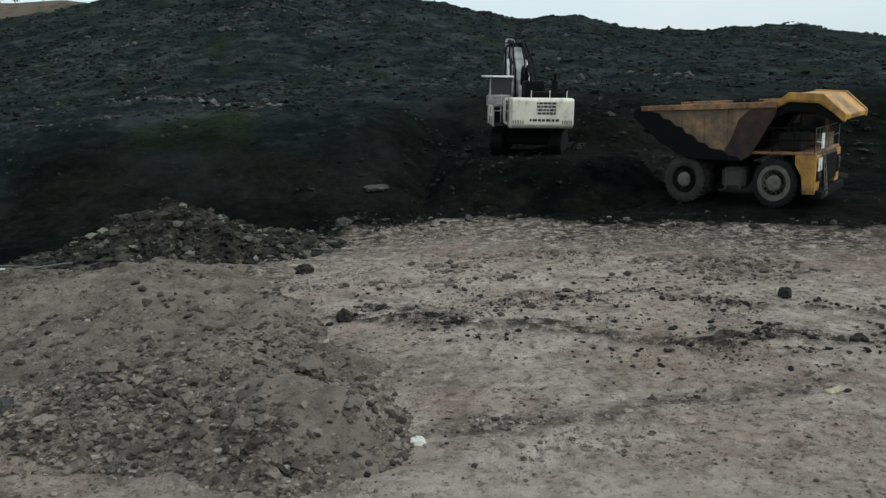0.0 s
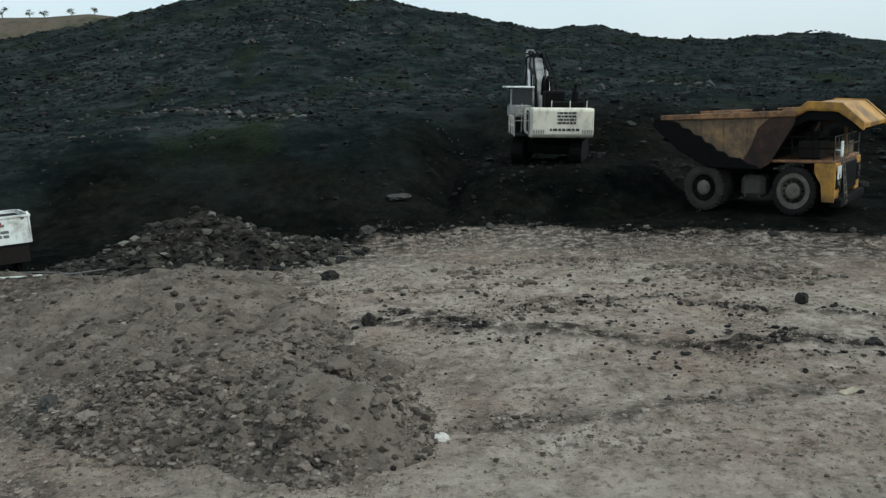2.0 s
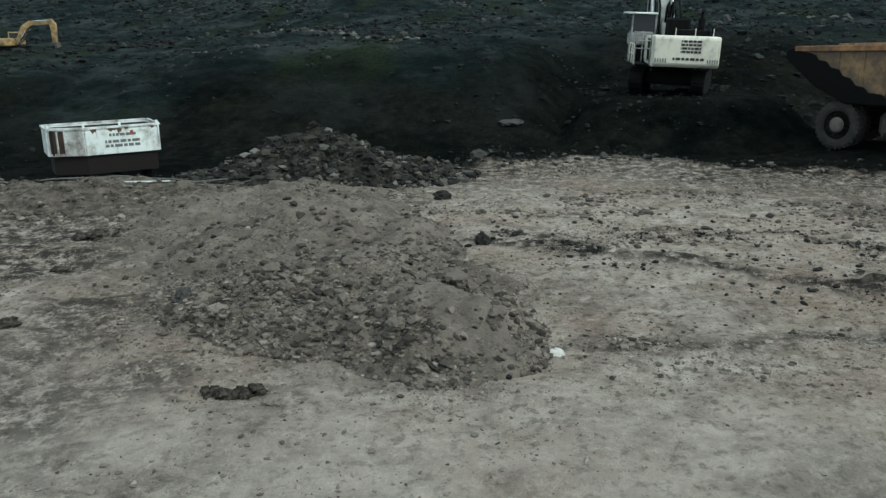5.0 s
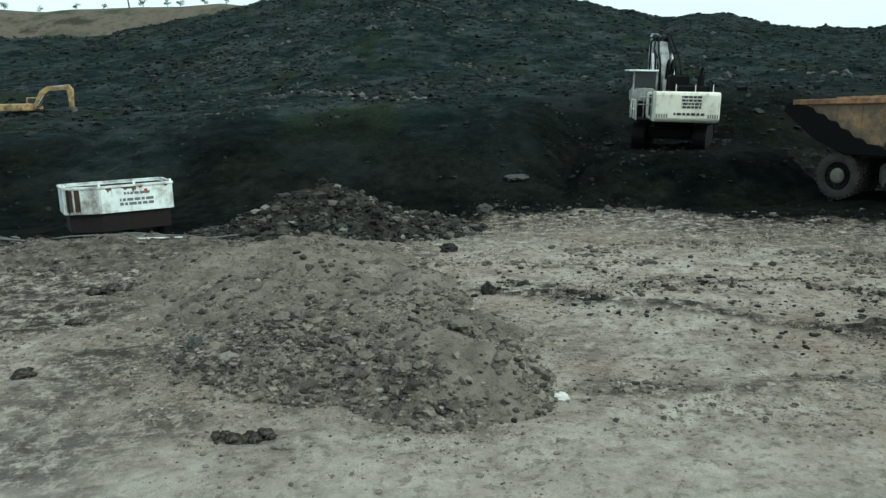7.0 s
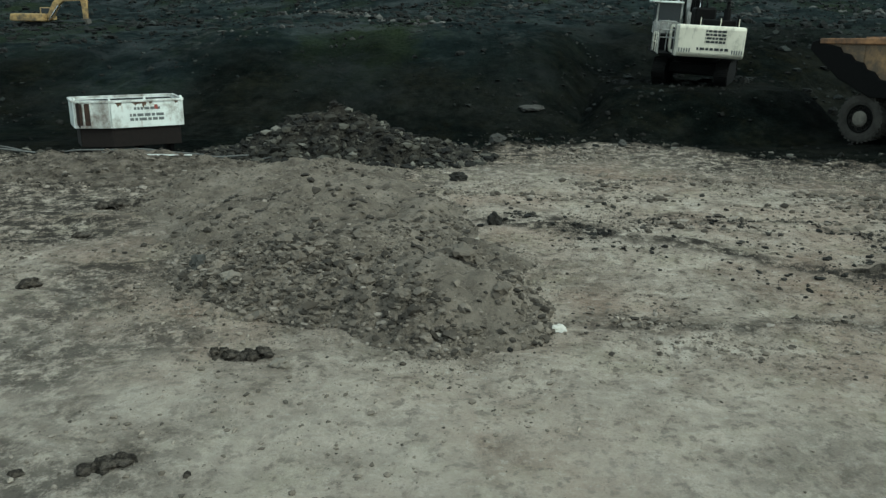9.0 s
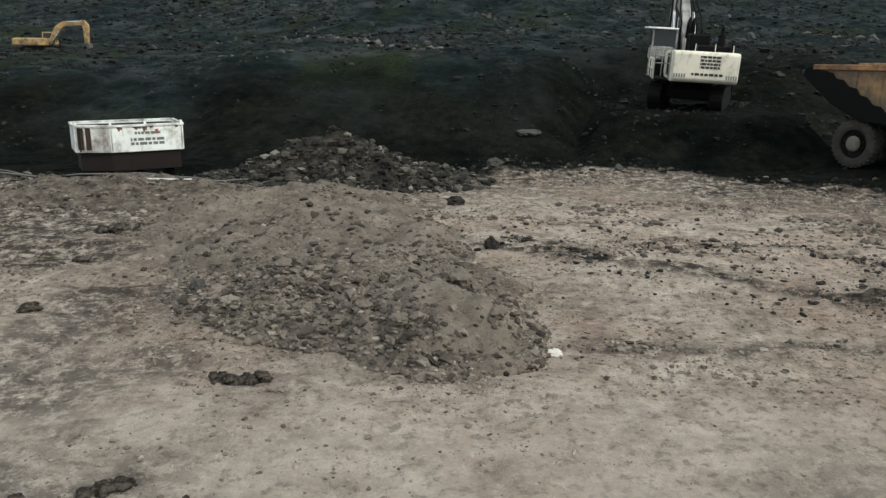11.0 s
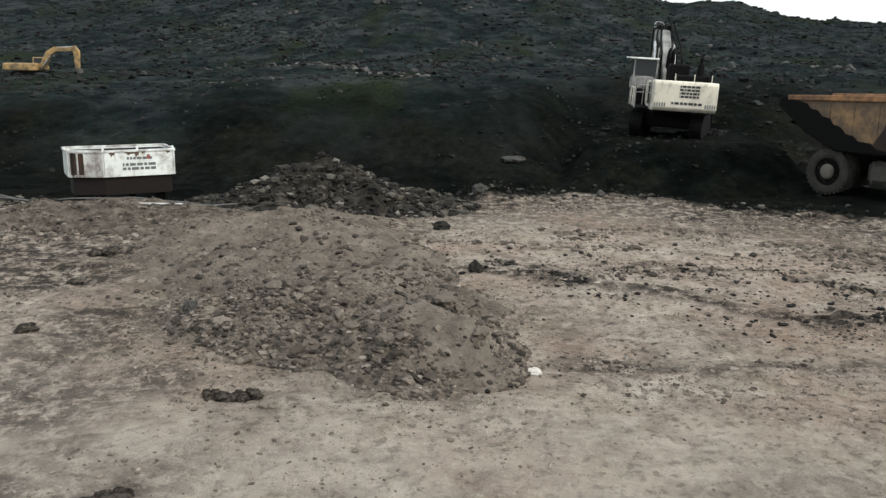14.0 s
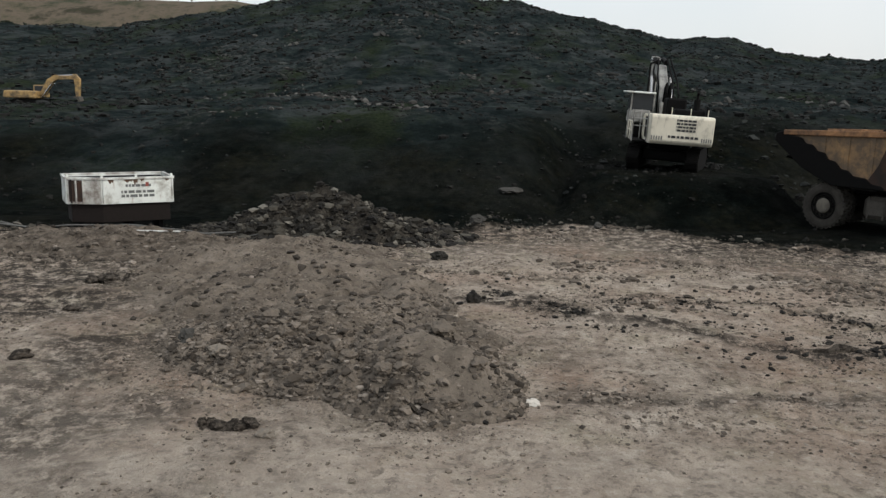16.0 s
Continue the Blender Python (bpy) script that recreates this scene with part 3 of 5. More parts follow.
dirt_pile, _, _ = sheet("dirt_mound", np.arange(-13.5, 2.2, 0.075), np.arange(10.0, 29.5, 0.085), pile_sheet, PILE)
tagged(dirt_pile, "grey-brown pile of tipped clay and rubble on the floor", "dirt mound")
mound, mound_top = heap("rubble_mound", -7.4, 31.3, 5.2, 2.8, 2.2, MOUND, 33, "dark mound of coal and broken rock at the floor's edge", "rubble mound", radians(-4), 0.12, 0.34, 1.02)
berm, berm_top = heap("earth_berm", -14.3, 26.5, 5.8, 2.6, 0.55, BERM, 45, "low tan earth berm along the edge of the floor", "berm", radians(2), 0.14, 0.14, 1.2)

rng = np.random.default_rng(7)


def spread(n, cx, cy, rx, ry, turn, top, sizes, rim=1.0):
    a, r = rng.uniform(0, 2 * np.pi, n), np.sqrt(rng.uniform(0, 1, n)) * rim
    u, v = r * np.cos(a) * rx, r * np.sin(a) * ry
    x, y = cx + u * math.cos(turn) - v * math.sin(turn), cy + u * math.sin(turn) + v * math.cos(turn)
    size = sizes[0] * (sizes[1] / sizes[0]) ** (rng.uniform(0, 1, n) ** 2.5)
    return np.stack([x, y, top(x, y) + size * 0.15, size], 1)


def on_pile(n, sizes, keep):
    x, y = rng.uniform(-13, 1.6, n * 12), rng.uniform(10.3, 29, n * 12)
    h = pile_height(x, y)
    smooth = 0.08 + 0.92 * ramp01(0.7, 1.35, np.hypot((x + 0.85 + 0.25 * (y - 13.0)) / 0.75, (y - 13.2) / 1.3))
    ok = (h > 0.0) & (rng.uniform(0, 1, n * 12) < keep(x, y) * smooth)
    x, y = x[ok][:n], y[ok][:n]
    size = sizes[0] * (sizes[1] / sizes[0]) ** (rng.uniform(0, 1, len(x)) ** 2.1)
    return np.stack([x, y, pile_top(x, y) + size * 0.12, size], 1)


rubble("loose_rubble", on_pile(7500, (0.018, 0.095), rubble_band), LUMP, 51, "coarse grey-brown clods rolled down the flank", "clods", dirt_pile)
rubble("loose_rubble", on_pile(12000, (0.014, 0.06), lambda x, y: (0.12 + 0.88 * ramp01(0.0, 0.6, waves(x, y, 1.3, 24, 3))) * ramp01(30, 14, y)), SOILCLOD, 59, "fine crumbs of clay on the pile", "clods", dirt_pile)
rubble("loose_rubble", on_pile(1500, (0.04, 0.13), lambda x, y: ramp01(0.3, 0.7, waves(x, y, 1.7, 44, 3)) + 0.012), LUMP, 60, "scattered lumps of dark clay", "clods", dirt_pile)


def torn_edge(n):
    """Clods along the torn ridge and down to the right foot of the pile."""
    t = rng.uniform(0, 1, n)
    x = np.interp(t, [0, 0.35, 0.55, 1], [-1.5, -1.0, 0.05, 0.4]) + rng.normal(0, 0.26, n)
    y = np.interp(t, [0, 0.35, 0.55, 1], [15.0, 14.2, 13.4, 12.2]) + rng.normal(0, 0.22, n)
    size = 0.02 * 6.5 ** (rng.uniform(0, 1, n) ** 2.2)
    return np.stack([x, y, pile_top(x, y) + size * 0.1, size], 1)


# spaced lumps coloured dark in place of clod shadows
rubble("loose_rubble", on_pile(480, (0.065, 0.17), lambda x, y: (0.35 + 0.65 * ramp01(-0.2, 0.5, waves(x, y, 1.2, 47, 2))) * ramp01(26, 15, y)), SHADOWLUMP, 48, "torn lumps half sunk in the soil, darkened for their shadows", "clods", dirt_pile)
rubble("loose_rubble", torn_edge(420), LUMP, 58, "torn clay clods along the ridge", "clods", dirt_pile)
rubble("loose_rubble", spread(4600, -7.2, 31.2, 5.6, 2.9, radians(-4), mound_top, (0.03, 0.27), 1.15), MIXROCK, 52, "broken dark and pale stones", "stones", mound)
rubble("loose_rubble", spread(1700, -14.3, 26.3, 6.2, 2.9, 0.03, berm_top, (0.02, 0.14), 1.1), LUMP, 53, "loose tan clods", "clods", berm)


# clods along the ruts, over the floor, and at the lip
def scatter(n, x0, x1, y0, y1, sizes, keep):
    x, y = rng.uniform(x0, x1, n * 8), rng.uniform(y0, y1, n * 8)
    ok = rng.uniform(0, 1, n * 8) < keep(x, y)
    x, y = x[ok][:n], y[ok][:n]
    size = sizes[0] * (sizes[1] / sizes[0]) ** (rng.uniform(0, 1, len(x)) ** 3)
    return np.stack([x, y, land(x, y) + size * 0.2, size], 1)


rubble("floor_clods", scatter(32000, -20, 24, 5, 34, (0.013, 0.062), lambda x, y: np.where(past_edge(x, y) < 0, (0.05 + 0.6 * ramp01(0.0, 0.7, waves(x, y, 2.4, 61, 4))) * (0.25 + 0.75 * ramp01(9, 13, y)), 0)), FLOORLUMP, 54, "small clay clods strewn over the trampled floor", "clods")
rubble("coal_clods", scatter(9000, -6, 16, 11, 26, (0.016, 0.1), lambda x, y: (np.exp(-(rut_distance(x, y) / 0.32) ** 2) + 0.22 * np.exp(-(rut_distance(x, y) / 1.7) ** 2)) * ramp01(-0.5, 0.5, waves(x, y, 1.0, 62, 3)) + 0.001), COAL, 55, "black coal lumps in lines along the wheel ruts", "coal lumps")
rubble("hummocks", scatter(1500, -5, 18, 18, 34, (0.04, 0.17), lambda x, y: np.where(past_edge(x, y) < 0, ramp01(0.1, 0.7, waves(x * 0.45, y, 1.5, 36, 3)) * ramp01(17, 26, y), 0)), SOILCLOD, 37, "brown clods in broken rows over the far floor", "clods")
rubble("side_clods", scatter(1900, -16, -4.5, 12.5, 28, (0.03, 0.13), lambda x, y: ramp01(-0.1, 0.6, waves(x * 0.6, y, 1.6, 38, 3)) * ramp01(1.0, 1.08, pile_reach(x, y))), LUMP, 39, "brown clods on the floor beside the pile", "clods")
rubble("debris", scatter(650, 0.5, 11, 11.5, 15, (0.012, 0.085), lambda x, y: np.exp(-((y - 13.0 - 0.09 * x + 0.5 * waves(x, y, 2.0, 19, 3)) / 0.4) ** 2) * ramp01(-0.4, 0.5, waves(x, y, 1.2, 65, 3))), LUMP, 66, "brown clods in a broken line across the clay floor", "clods")
rubble("spill", scatter(5000, -14, 2.5, 9.5, 29, (0.012, 0.07), lambda x, y: np.exp(-((pile_reach(x, y) - 1.03) / 0.13) ** 2) * (0.15 + 0.85 * ramp01(-0.3, 0.5, waves(x, y, 0.9, 67, 3))) * (0.12 + 0.88 * ramp01(0.2, -1.5, x - pile_right(y)))), SOILCLOD, 68, "clay clods rolled out round the foot of the pile", "clods")
rubble("edge_rubble", scatter(3400, -26, 28, 22, 42, (0.03, 0.2), lambda x, y: np.exp(-((past_edge(x, y) - 0.8) / 1.4) ** 2) * (0.3 + 0.7 * ramp01(3, -3, x))), MIXROCK, 56, "broken coal and rock along the lip of the floor", "rubble")
rubble("bank_stones", scatter(2000, -34, 30, 33, 54, (0.03, 0.18), lambda x, y: 0.2 + 0.8 * ramp01(0.0, 0.7, waves(x, y, 5, 14, 4))), BANKROCK, 59, "small dark stones lying on the coal bank", "stones")
rubble("slope_clods", scatter(17000, -85, 80, 38, 150, (0.09, 0.42), lambda x, y: ramp01(36, 60, y) * (0.3 + 0.7 * ramp01(-0.3, 0.5, waves(x * 0.7, y * 0.5, 5, 76, 4)))), SLOPECLOD, 77, "dark tumbled clods covering the spoil slope", "clods")
rubble("slope_rocks", scatter(4500, -80, 75, 60, 150, (0.08, 0.55), lambda x, y: 0.25 + 0.75 * ramp01(0.1, 0.8, waves(x, y, 12, 13, 4))), SLOPEROCK, 57, "rocks and lumps lying on the dark slope", "rocks")
def ridge_line(n):
    x, y = rng.uniform(-130, 130, n), rng.normal(149, 3.0, n)
    size = 0.12 * 4.0 ** (rng.uniform(0, 1, n) ** 2.5) * (0.4 + 0.8 * ramp01(-0.2, 0.6, waves(x, y, 14, 63, 2)))
    return np.stack([x, y, land(x, y) + size * 0.3, size], 1)


rubble("ridge_scrub", ridge_line(2400), RIDGESCRUB, 64, "low dark scrub along the crest of the hill", "scrub")
rubble("outcrop", scatter(420, -45, 40, 76, 118, (0.12, 0.6), lambda x, y: ramp01(0.35, 0.8, waves(x, y * 0.5, 7, 73, 3)) + 0.01), OUTCROP, 74, "pale grey rock outcrops on the dark hillside", "rocks")
LEDGE = [(-23, 81), (-18, 72), (-15, 66), (-11, 62), (-7.5, 57), (-4, 54.5)]


def ledge_rocks(n):
    """Pale slabs along the broken edge of the terrace, and a few bare patches above it."""
    k = rng.integers(0, len(LEDGE) - 1, n)
    f = rng.uniform(0, 1, n)
    line = np.array(LEDGE)
    x, y = line[k, 0] * (1 - f) + line[k + 1, 0] * f + rng.normal(0, 0.3, n), line[k, 1] * (1 - f) + line[k + 1, 1] * f + rng.normal(0, 0.7, n)
    m = n // 3
    spot = np.array([(-2.6, 89), (0.3, 79.2), (0.1, 79.4), (-1.8, 87), (-20.6, 83.2), (-43, 100.5), (-37.4, 99.8), (-56, 116), (4.1, 104), (-10, 106)])
    pick = rng.integers(0, len(spot), m)
    x[:m], y[:m] = spot[pick, 0] + rng.normal(0, 0.7, m), spot[pick, 1] + rng.normal(0, 0.9, m)
    size = 0.1 * 4.0 ** (rng.uniform(0, 1, n) ** 2.0)
    return np.stack([x, y, land(x, y) + size * 0.02, size], 1)


rubble("ledge_rocks", ledge_rocks(420), GREYROCK, 75, "pale grey slabs along the terrace edge", "rocks")
rubble("pale_rocks", scatter(150, -24, 6, 44, 54, (0.05, 0.24), lambda x, y: np.exp(-((y - 49.0) / 1.8) ** 2) * ramp01(-0.2, 0.5, waves(x, y, 4, 71, 2))), GREYROCK, 58, "pale grey rocks along the crest of the bank", "rocks")


def stone(name, x, y, size, material, seed, label, category, flat=0.7, z=None):
    ob = part(name, lump(size, seed, None, 3, flat=flat, rough=0.85), material, None, label, False)
    ob.location = (x, y, (ground_z(x, y) if z is None else z) + size * flat * 0.5)
    return tagged(ob, "", category)


stone("white_stone", 0.67, 12.62, 0.15, CHALK, 1, "pale whitish stone lying beside the dirt pile", "stone", 0.55)
for x, y, size, material, seed, label in ((-6.84, 14.55, 0.2, GREYROCK, 2, "rounded dark grey boulder at the foot of the pile"), (-5.95, 13.91, 0.19, CHALKBROWN, 3, "pale brown boulder at the foot of the pile")):
    stone("boulder", x, y, size, material, seed, label, "boulder", 0.9, float(pile_sheet(np.array([x]), np.array([y]))[0]) if pile_height(np.array([x]), np.array([y]))[0] > 0 else ground_z(x, y))
stone("slab", 0.9, 39.0, 0.55, GREYROCK, 8, "long pale grey slab lying on the coal bank", "rock slab", 0.35)
stone("boulder", -0.7, 34.5, 0.3, GREYROCK, 9, "dull grey boulder on the lip of the floor", "boulder", 0.75)
stone("boulder", 4.8, 34.2, 0.2, GREYROCK, 10, "small grey boulder on the lip of the floor", "boulder", 0.7)
stone("coal_block", -0.62, 20.2, 0.22, COAL, 4, "black block of coal on the clay floor", "coal block", 0.9)
stone("coal_block", -1.95, 26.3, 0.26, COAL, 5, "broad black coal block near the floor's edge", "coal block", 0.6)
stone("coal_block", 11.05, 15.9, 0.26, COAL, 6, "flat black coal block beside the ruts", "coal block", 0.5)
stone("coal_block", 11.55, 19.95, 0.2, COAL, 7, "small upright black coal block", "coal block", 1.0)
for k, (x, y, size) in enumerate([(-4.4, 10.95, 0.13), (-4.6, 10.85, 0.12), (-3.98, 10.5, 0.13), (-5.2, 10.85, 0.09), (-4.9, 10.75, 0.1), (-5.05, 10.9, 0.07), (-4.5, 10.7, 0.08), (-4.25, 10.8, 0.07)]):
    stone("muddy_clod", x, y, size, MUD if k != 2 else CHALKBROWN, 30 + k, "muddy clod beside a dark mud patch", "clod", 0.65, ground_z(x, y) + (0.04 if k != 2 else 0))
for k, (x, y, size) in enumerate([(-10.4, 14.1, 0.24), (-11.2, 17.8, 0.2), (-11.8, 21.3, 0.34), (-11.2, 21.5, 0.3), (-12.3, 21.2, 0.26), (-5.4, 7.4, 0.16), (-5.2, 7.5, 0.14), (-5.6, 7.3, 0.12), (-6.4, 7.1, 0.09), (-4.3, 7.3, 0.06)]):
    stone("muddy_clod", x, y, size, MUD, 50 + k, "dark flattened mud clod on the clay floor", "clod", 0.45)
# the torn clods half-way up the pile
for k, (x, y, size) in enumerate([(-1.2, 14.6, 0.28), (-1.45, 14.8, 0.2), (-0.95, 14.9, 0.17), (-3.5, 15.5, 0.2), (-4.6, 14.3, 0.19), (-2.2, 12.4, 0.15), (-0.4, 12.9, 0.18), (-0.9, 11.9, 0.14), (-3.0, 13.0, 0.17), (-5.2, 15.4, 0.22)]):
    stone("torn_clod", x, y, size, LUMP, 70 + k, "torn lump of dark clay on the pile", "clod", 0.7, float(pile_top(np.array([x]), np.array([y]))[0]))

# a strip of flattened coal, a rag of pale plate
heap("mud_ridge", 8.2, 16.9, 0.62, 0.2, 0.13, MUD, 95, "long black ridge of mud pressed out by a tyre", "mud ridge", radians(-14), 0.035, 0.09, 1.2)
heap("mud_patch", -4.75, 10.8, 0.55, 0.24, 0.12, MUD, 97, "dark wet mud patch dropped on the floor", "mud patch", radians(4), 0.03, 0.2, 0.9)
plate = bmesh.new()
prism([(-0.2, 0), (0.22, 0.03), (0.24, 0.06), (-0.18, 0.03)], -0.1, 0.1, 0.004, plate)
plate = tagged(part("pale_plate", plate, TANPLATE, None, "pale tan bent scrap plate lying on the clay"), "", "scrap plate")
plate.matrix_world = pose(8.86, 13.35, ground_z(8.86, 13.35) + 0.01, 0, 0, 15)
plank = part("plank", box(0, 1.75, -0.06, 0.06, 0, 0.035, 0.008), RUSTYWHITE, None, "dirty whitewashed plank lying on the berm")
tagged(plank, "", "plank")
plank.matrix_world = pose(-13.75, 27.35, float(berm_top(np.array([-13.0]), np.array([27.45]))[0]) + 0.03, 12, 0, 7)


def cable(points, r, label):
    curve = bpy.data.curves.new("cable", "CURVE")
    curve.dimensions, curve.bevel_depth, curve.bevel_resolution = "3D", r, 2
    spline = curve.splines.new("BEZIER")
    spline.bezier_points.add(len(points) - 1)
    for b, p in zip(spline.bezier_points, points):
        b.co = p
        b.handle_left_type = b.handle_right_type = "AUTO"
    curve.materials.append(CABLE)
    return tagged(new("cable", curve), label, "cable", "cables along the berm")


for off, r in ((0.0, 0.035), (0.35, 0.028)):
    pts = []
    for k, (x, y) in enumerate([(-24, 28.6), (-20.5, 28.5), (-18.5, 28.6), (-16.3, 28.2), (-14.5, 28.7), (-12.3, 29.0), (-10.6, 29.2), (-8.9, 28.9)]):
        yy = y + off * math.sin(k * 1.7)
        pts.append((x, yy, max(ground_z(x, yy), float(berm_top(np.array([x]), np.array([yy]))[0]), float(mound_top(np.array([x]), np.array([yy]))[0]) if x > -11.5 else -9) + r + 0.02 + 0.12 * (k % 2) * (off > 0)))
    cable(pts, r, "grey power cable slung along the berm")


# ---- the haul truck ----
def tyre_profile(radius, width):
    w = width / 2
    return [(radius * 0.60, -w * 0.86), (radius * 0.72, -w), (radius * 0.92, -w * 0.96), (radius, -w * 0.8), (radius, w * 0.8), (radius * 0.92, w * 0.96), (radius * 0.72, w), (radius * 0.60, w * 0.86)]


def wheel(parent, x, y, radius, width, outer, hub_out, lift=0.0, front=False):
    """A wheel with a lugged tyre, a dished rim and a hub; outer is the side that faces out."""
    cz = radius + lift
    w = part("wheel", lathe([(radius * 0.6, -width * 0.42), (radius * 0.6, width * 0.42)], (x, y, cz), 28), RIM, parent, "", False)
    tyre = lathe(tyre_profile(radius, width), (x, y, cz), 40)
    tread = bmesh.new()
    for k in range(30):
        a = 2 * math.pi * k / 30
        for side in (-1, 1):
            own = bmesh.new()
            bmesh.ops.create_cube(own, size=1.0, matrix=Matrix.Translation((x + radius * 1.0 * math.cos(a + 0.05 * side), y + side * width * 0.24, cz + radius * math.sin(a + 0.05 * side))) @ Matrix.Rotation(-a, 4, "Y") @ Matrix.Diagonal((0.09, width * 0.4, radius * 0.1, 1)))
            join(tread, own)
    part("tyre", tyre, BLACKRUBBER if front else RUBBER, w, "black lugged tyre" if front else "dust-caked lugged tyre")
    tagged(part("tread", tread, BLACKRUBBER if front else RUBBER, w), kind="stuff")
    f = y + outer * width * 0.43
    rim = lathe([(radius * 0.6, 0.0), (radius * 0.57, outer * 0.06), (radius * 0.5, -outer * 0.05), (radius * 0.34, -outer * 0.16), (radius * 0.3, outer * hub_out), (radius * 0.12, outer * (hub_out + 0.05))], (x, f, cz), 32)
    part("rim", rim, DUSTY if front else DARKSTEEL, w, "dust-caked pale rim" if front else "black recessed rim")
    hub = lathe([(radius * 0.33, 0.0), (radius * 0.33, outer * (hub_out + 0.05)), (radius * 0.26, outer * (hub_out + 0.1)), (radius * 0.1, outer * (hub_out + 0.12))], (x, f, cz), 24)
    part("hub", hub, DUSTY, w, "pale dusty hub")
    if front:
        ring = lathe([(radius * 0.76, outer * -0.04), (radius * 0.76, outer * 0.075), (radius * 0.58, outer * 0.085), (radius * 0.58, outer * -0.04)], (x, f, cz), 36)
        part("side_wall", ring, DUSTY, w, "pale dust on the side wall")
    bolts = bmesh.new()
    for k in range(12):
        a = 2 * math.pi * k / 12
        rod((x + radius * 0.44 * math.cos(a), f - outer * 0.12, cz + radius * 0.44 * math.sin(a)), (x + radius * 0.44 * math.cos(a), f + outer * 0.02, cz + radius * 0.44 * math.sin(a)), 0.05, None, 6, bolts)
    tagged(part("wheel_bolts", bolts, DARKSTEEL, w), kind="stuff")
    return w


def haul_truck(m):
    t = thing("haul_truck", m, "big yellow mining haul truck, grimy, heaped with coal", "haul truck")
    R, LIFT = 1.04, 0.34
    for y, outer in ((-2.1, -1), (2.1, 1)):
        wheel(t, 4.57, y, R, 0.75, outer, 0.1, LIFT, True)
    for y, outer in ((-2.15, -1), (-1.25, -1), (2.15, 1), (1.25, 1)):
        wheel(t, 0, y, R, 0.7, outer, -0.02, LIFT)
    chassis = box(-1.2, 6.6, -0.95, -0.55, 1.3, 1.95, 0.05)
    box(-1.2, 6.6, 0.55, 0.95, 1.3, 1.95, 0.05, chassis)
    box(-0.5, 0.5, -1.7, 1.7, 1.0, 1.7, 0.15, chassis)
    box(4.2, 4.95, -1.7, 1.7, 1.0, 1.7, 0.12, chassis)
    part("chassis", chassis, DARKSTEEL, t, "grimy black chassis rails and axles")
    for y in (-1.75, 1.35):
        tank = box(1.75, 3.0, y - 0.35, y + 0.75, 0.95, 1.95, 0.18)
        for x in (2.0, 2.75):
            box(x - 0.04, x + 0.04, y - 0.37, y + 0.77, 0.93, 1.97, 0.02, tank)
        part("tank", tank, RIM, t, "dusty grey side tank with straps")
    # the dump body: tail that rises to the rear, deep belly, front wall, canopy
    side = [(-2.35, 4.62), (-2.55, 4.25), (-1.2, 3.2), (0.4, 2.45), (2.9, 2.35), (3.4, 2.6), (4.5, 4.35), (4.5, 4.78), (1.0, 4.72)]
    for y0, y1 in ((-2.75, -2.6), (2.6, 2.75)):
        part("body_side", prism(side, y0, y1, 0.02), SHADED_YELLOW, t, "worn yellow body side streaked with coal, dulled for shade")
    floor = prism([(-2.55, 4.25), (-1.2, 3.2), (0.4, 2.45), (2.9, 2.35), (3.4, 2.6), (4.5, 4.35), (4.35, 4.45), (3.25, 2.8), (2.85, 2.52), (0.45, 2.62), (-1.1, 3.38), (-2.45, 4.4)], -2.62, 2.62, 0.01)
    part("body_floor", floor, DARKSTEEL, t, "coal-blackened body floor")
    for y, s in ((-2.75, -1), (2.75, 1)):
        rail = prism([(-2.4, 4.5), (-2.4, 4.74), (4.6, 4.9), (4.6, 4.62)], min(y, y + s * 0.16), max(y, y + s * 0.16), 0.03)
        part("top_rail", rail, RAIL_PAINT, t, "rust-brown worn top rail")
        for k, x in enumerate((-1.5, -0.3, 0.9, 2.1, 3.3)):
            low = float(np.interp(x, [-2.55, -1.2, 0.4, 2.9, 3.4, 4.5], [4.3, 3.25, 2.5, 2.4, 2.65, 4.4]))
            part("side_rib", box(x - 0.12, x + 0.12, min(y, y + s * 0.05), max(y, y + s * 0.05), low, 4.6, 0.03), SHADED_YELLOW, t)
    for y0, y1 in ((-2.9, -2.74), (2.74, 2.9)):
        caked = prism([(-2.44, 4.7), (-2.8, 4.58), (-2.86, 4.25), (-1.3, 3.06), (0.34, 2.34), (3.0, 2.3), (2.75, 2.5), (2.3, 2.56), (2.0, 2.78), (1.35, 2.84), (1.1, 3.06), (0.72, 3.12), (0.42, 3.42), (0.05, 3.5), (-0.15, 3.78), (-0.55, 3.84), (-0.8, 4.1), (-1.2, 4.16), (-1.4, 4.4), (-1.95, 4.5)], y0, y1, 0.04)
        part("caked_mud", caked, BLACK, t, "coal mud caked along the tail edge")
    belly = bmesh.new()
    for y in (-1.6, -0.8, 0.0, 0.8, 1.6):
        prism([(-2.4, 4.05), (-1.15, 3.02), (0.4, 2.25), (2.9, 2.15), (3.4, 2.4), (2.9, 2.36), (0.42, 2.46), (-1.2, 3.22), (-2.5, 4.24)], y - 0.1, y + 0.1, 0.0, belly)
    part("belly_ribs", belly, BLACK, t)
    canopy = prism([(4.35, 4.5), (5.2, 4.86), (6.9, 4.8), (8.35, 4.08), (8.4, 4.3), (7.1, 5.12), (5.3, 5.2), (4.5, 4.9)], -2.75, 2.75, 0.03)
    can = part("canopy", canopy, CANOPY_YELLOW, t, "thick yellow canopy over the cab")
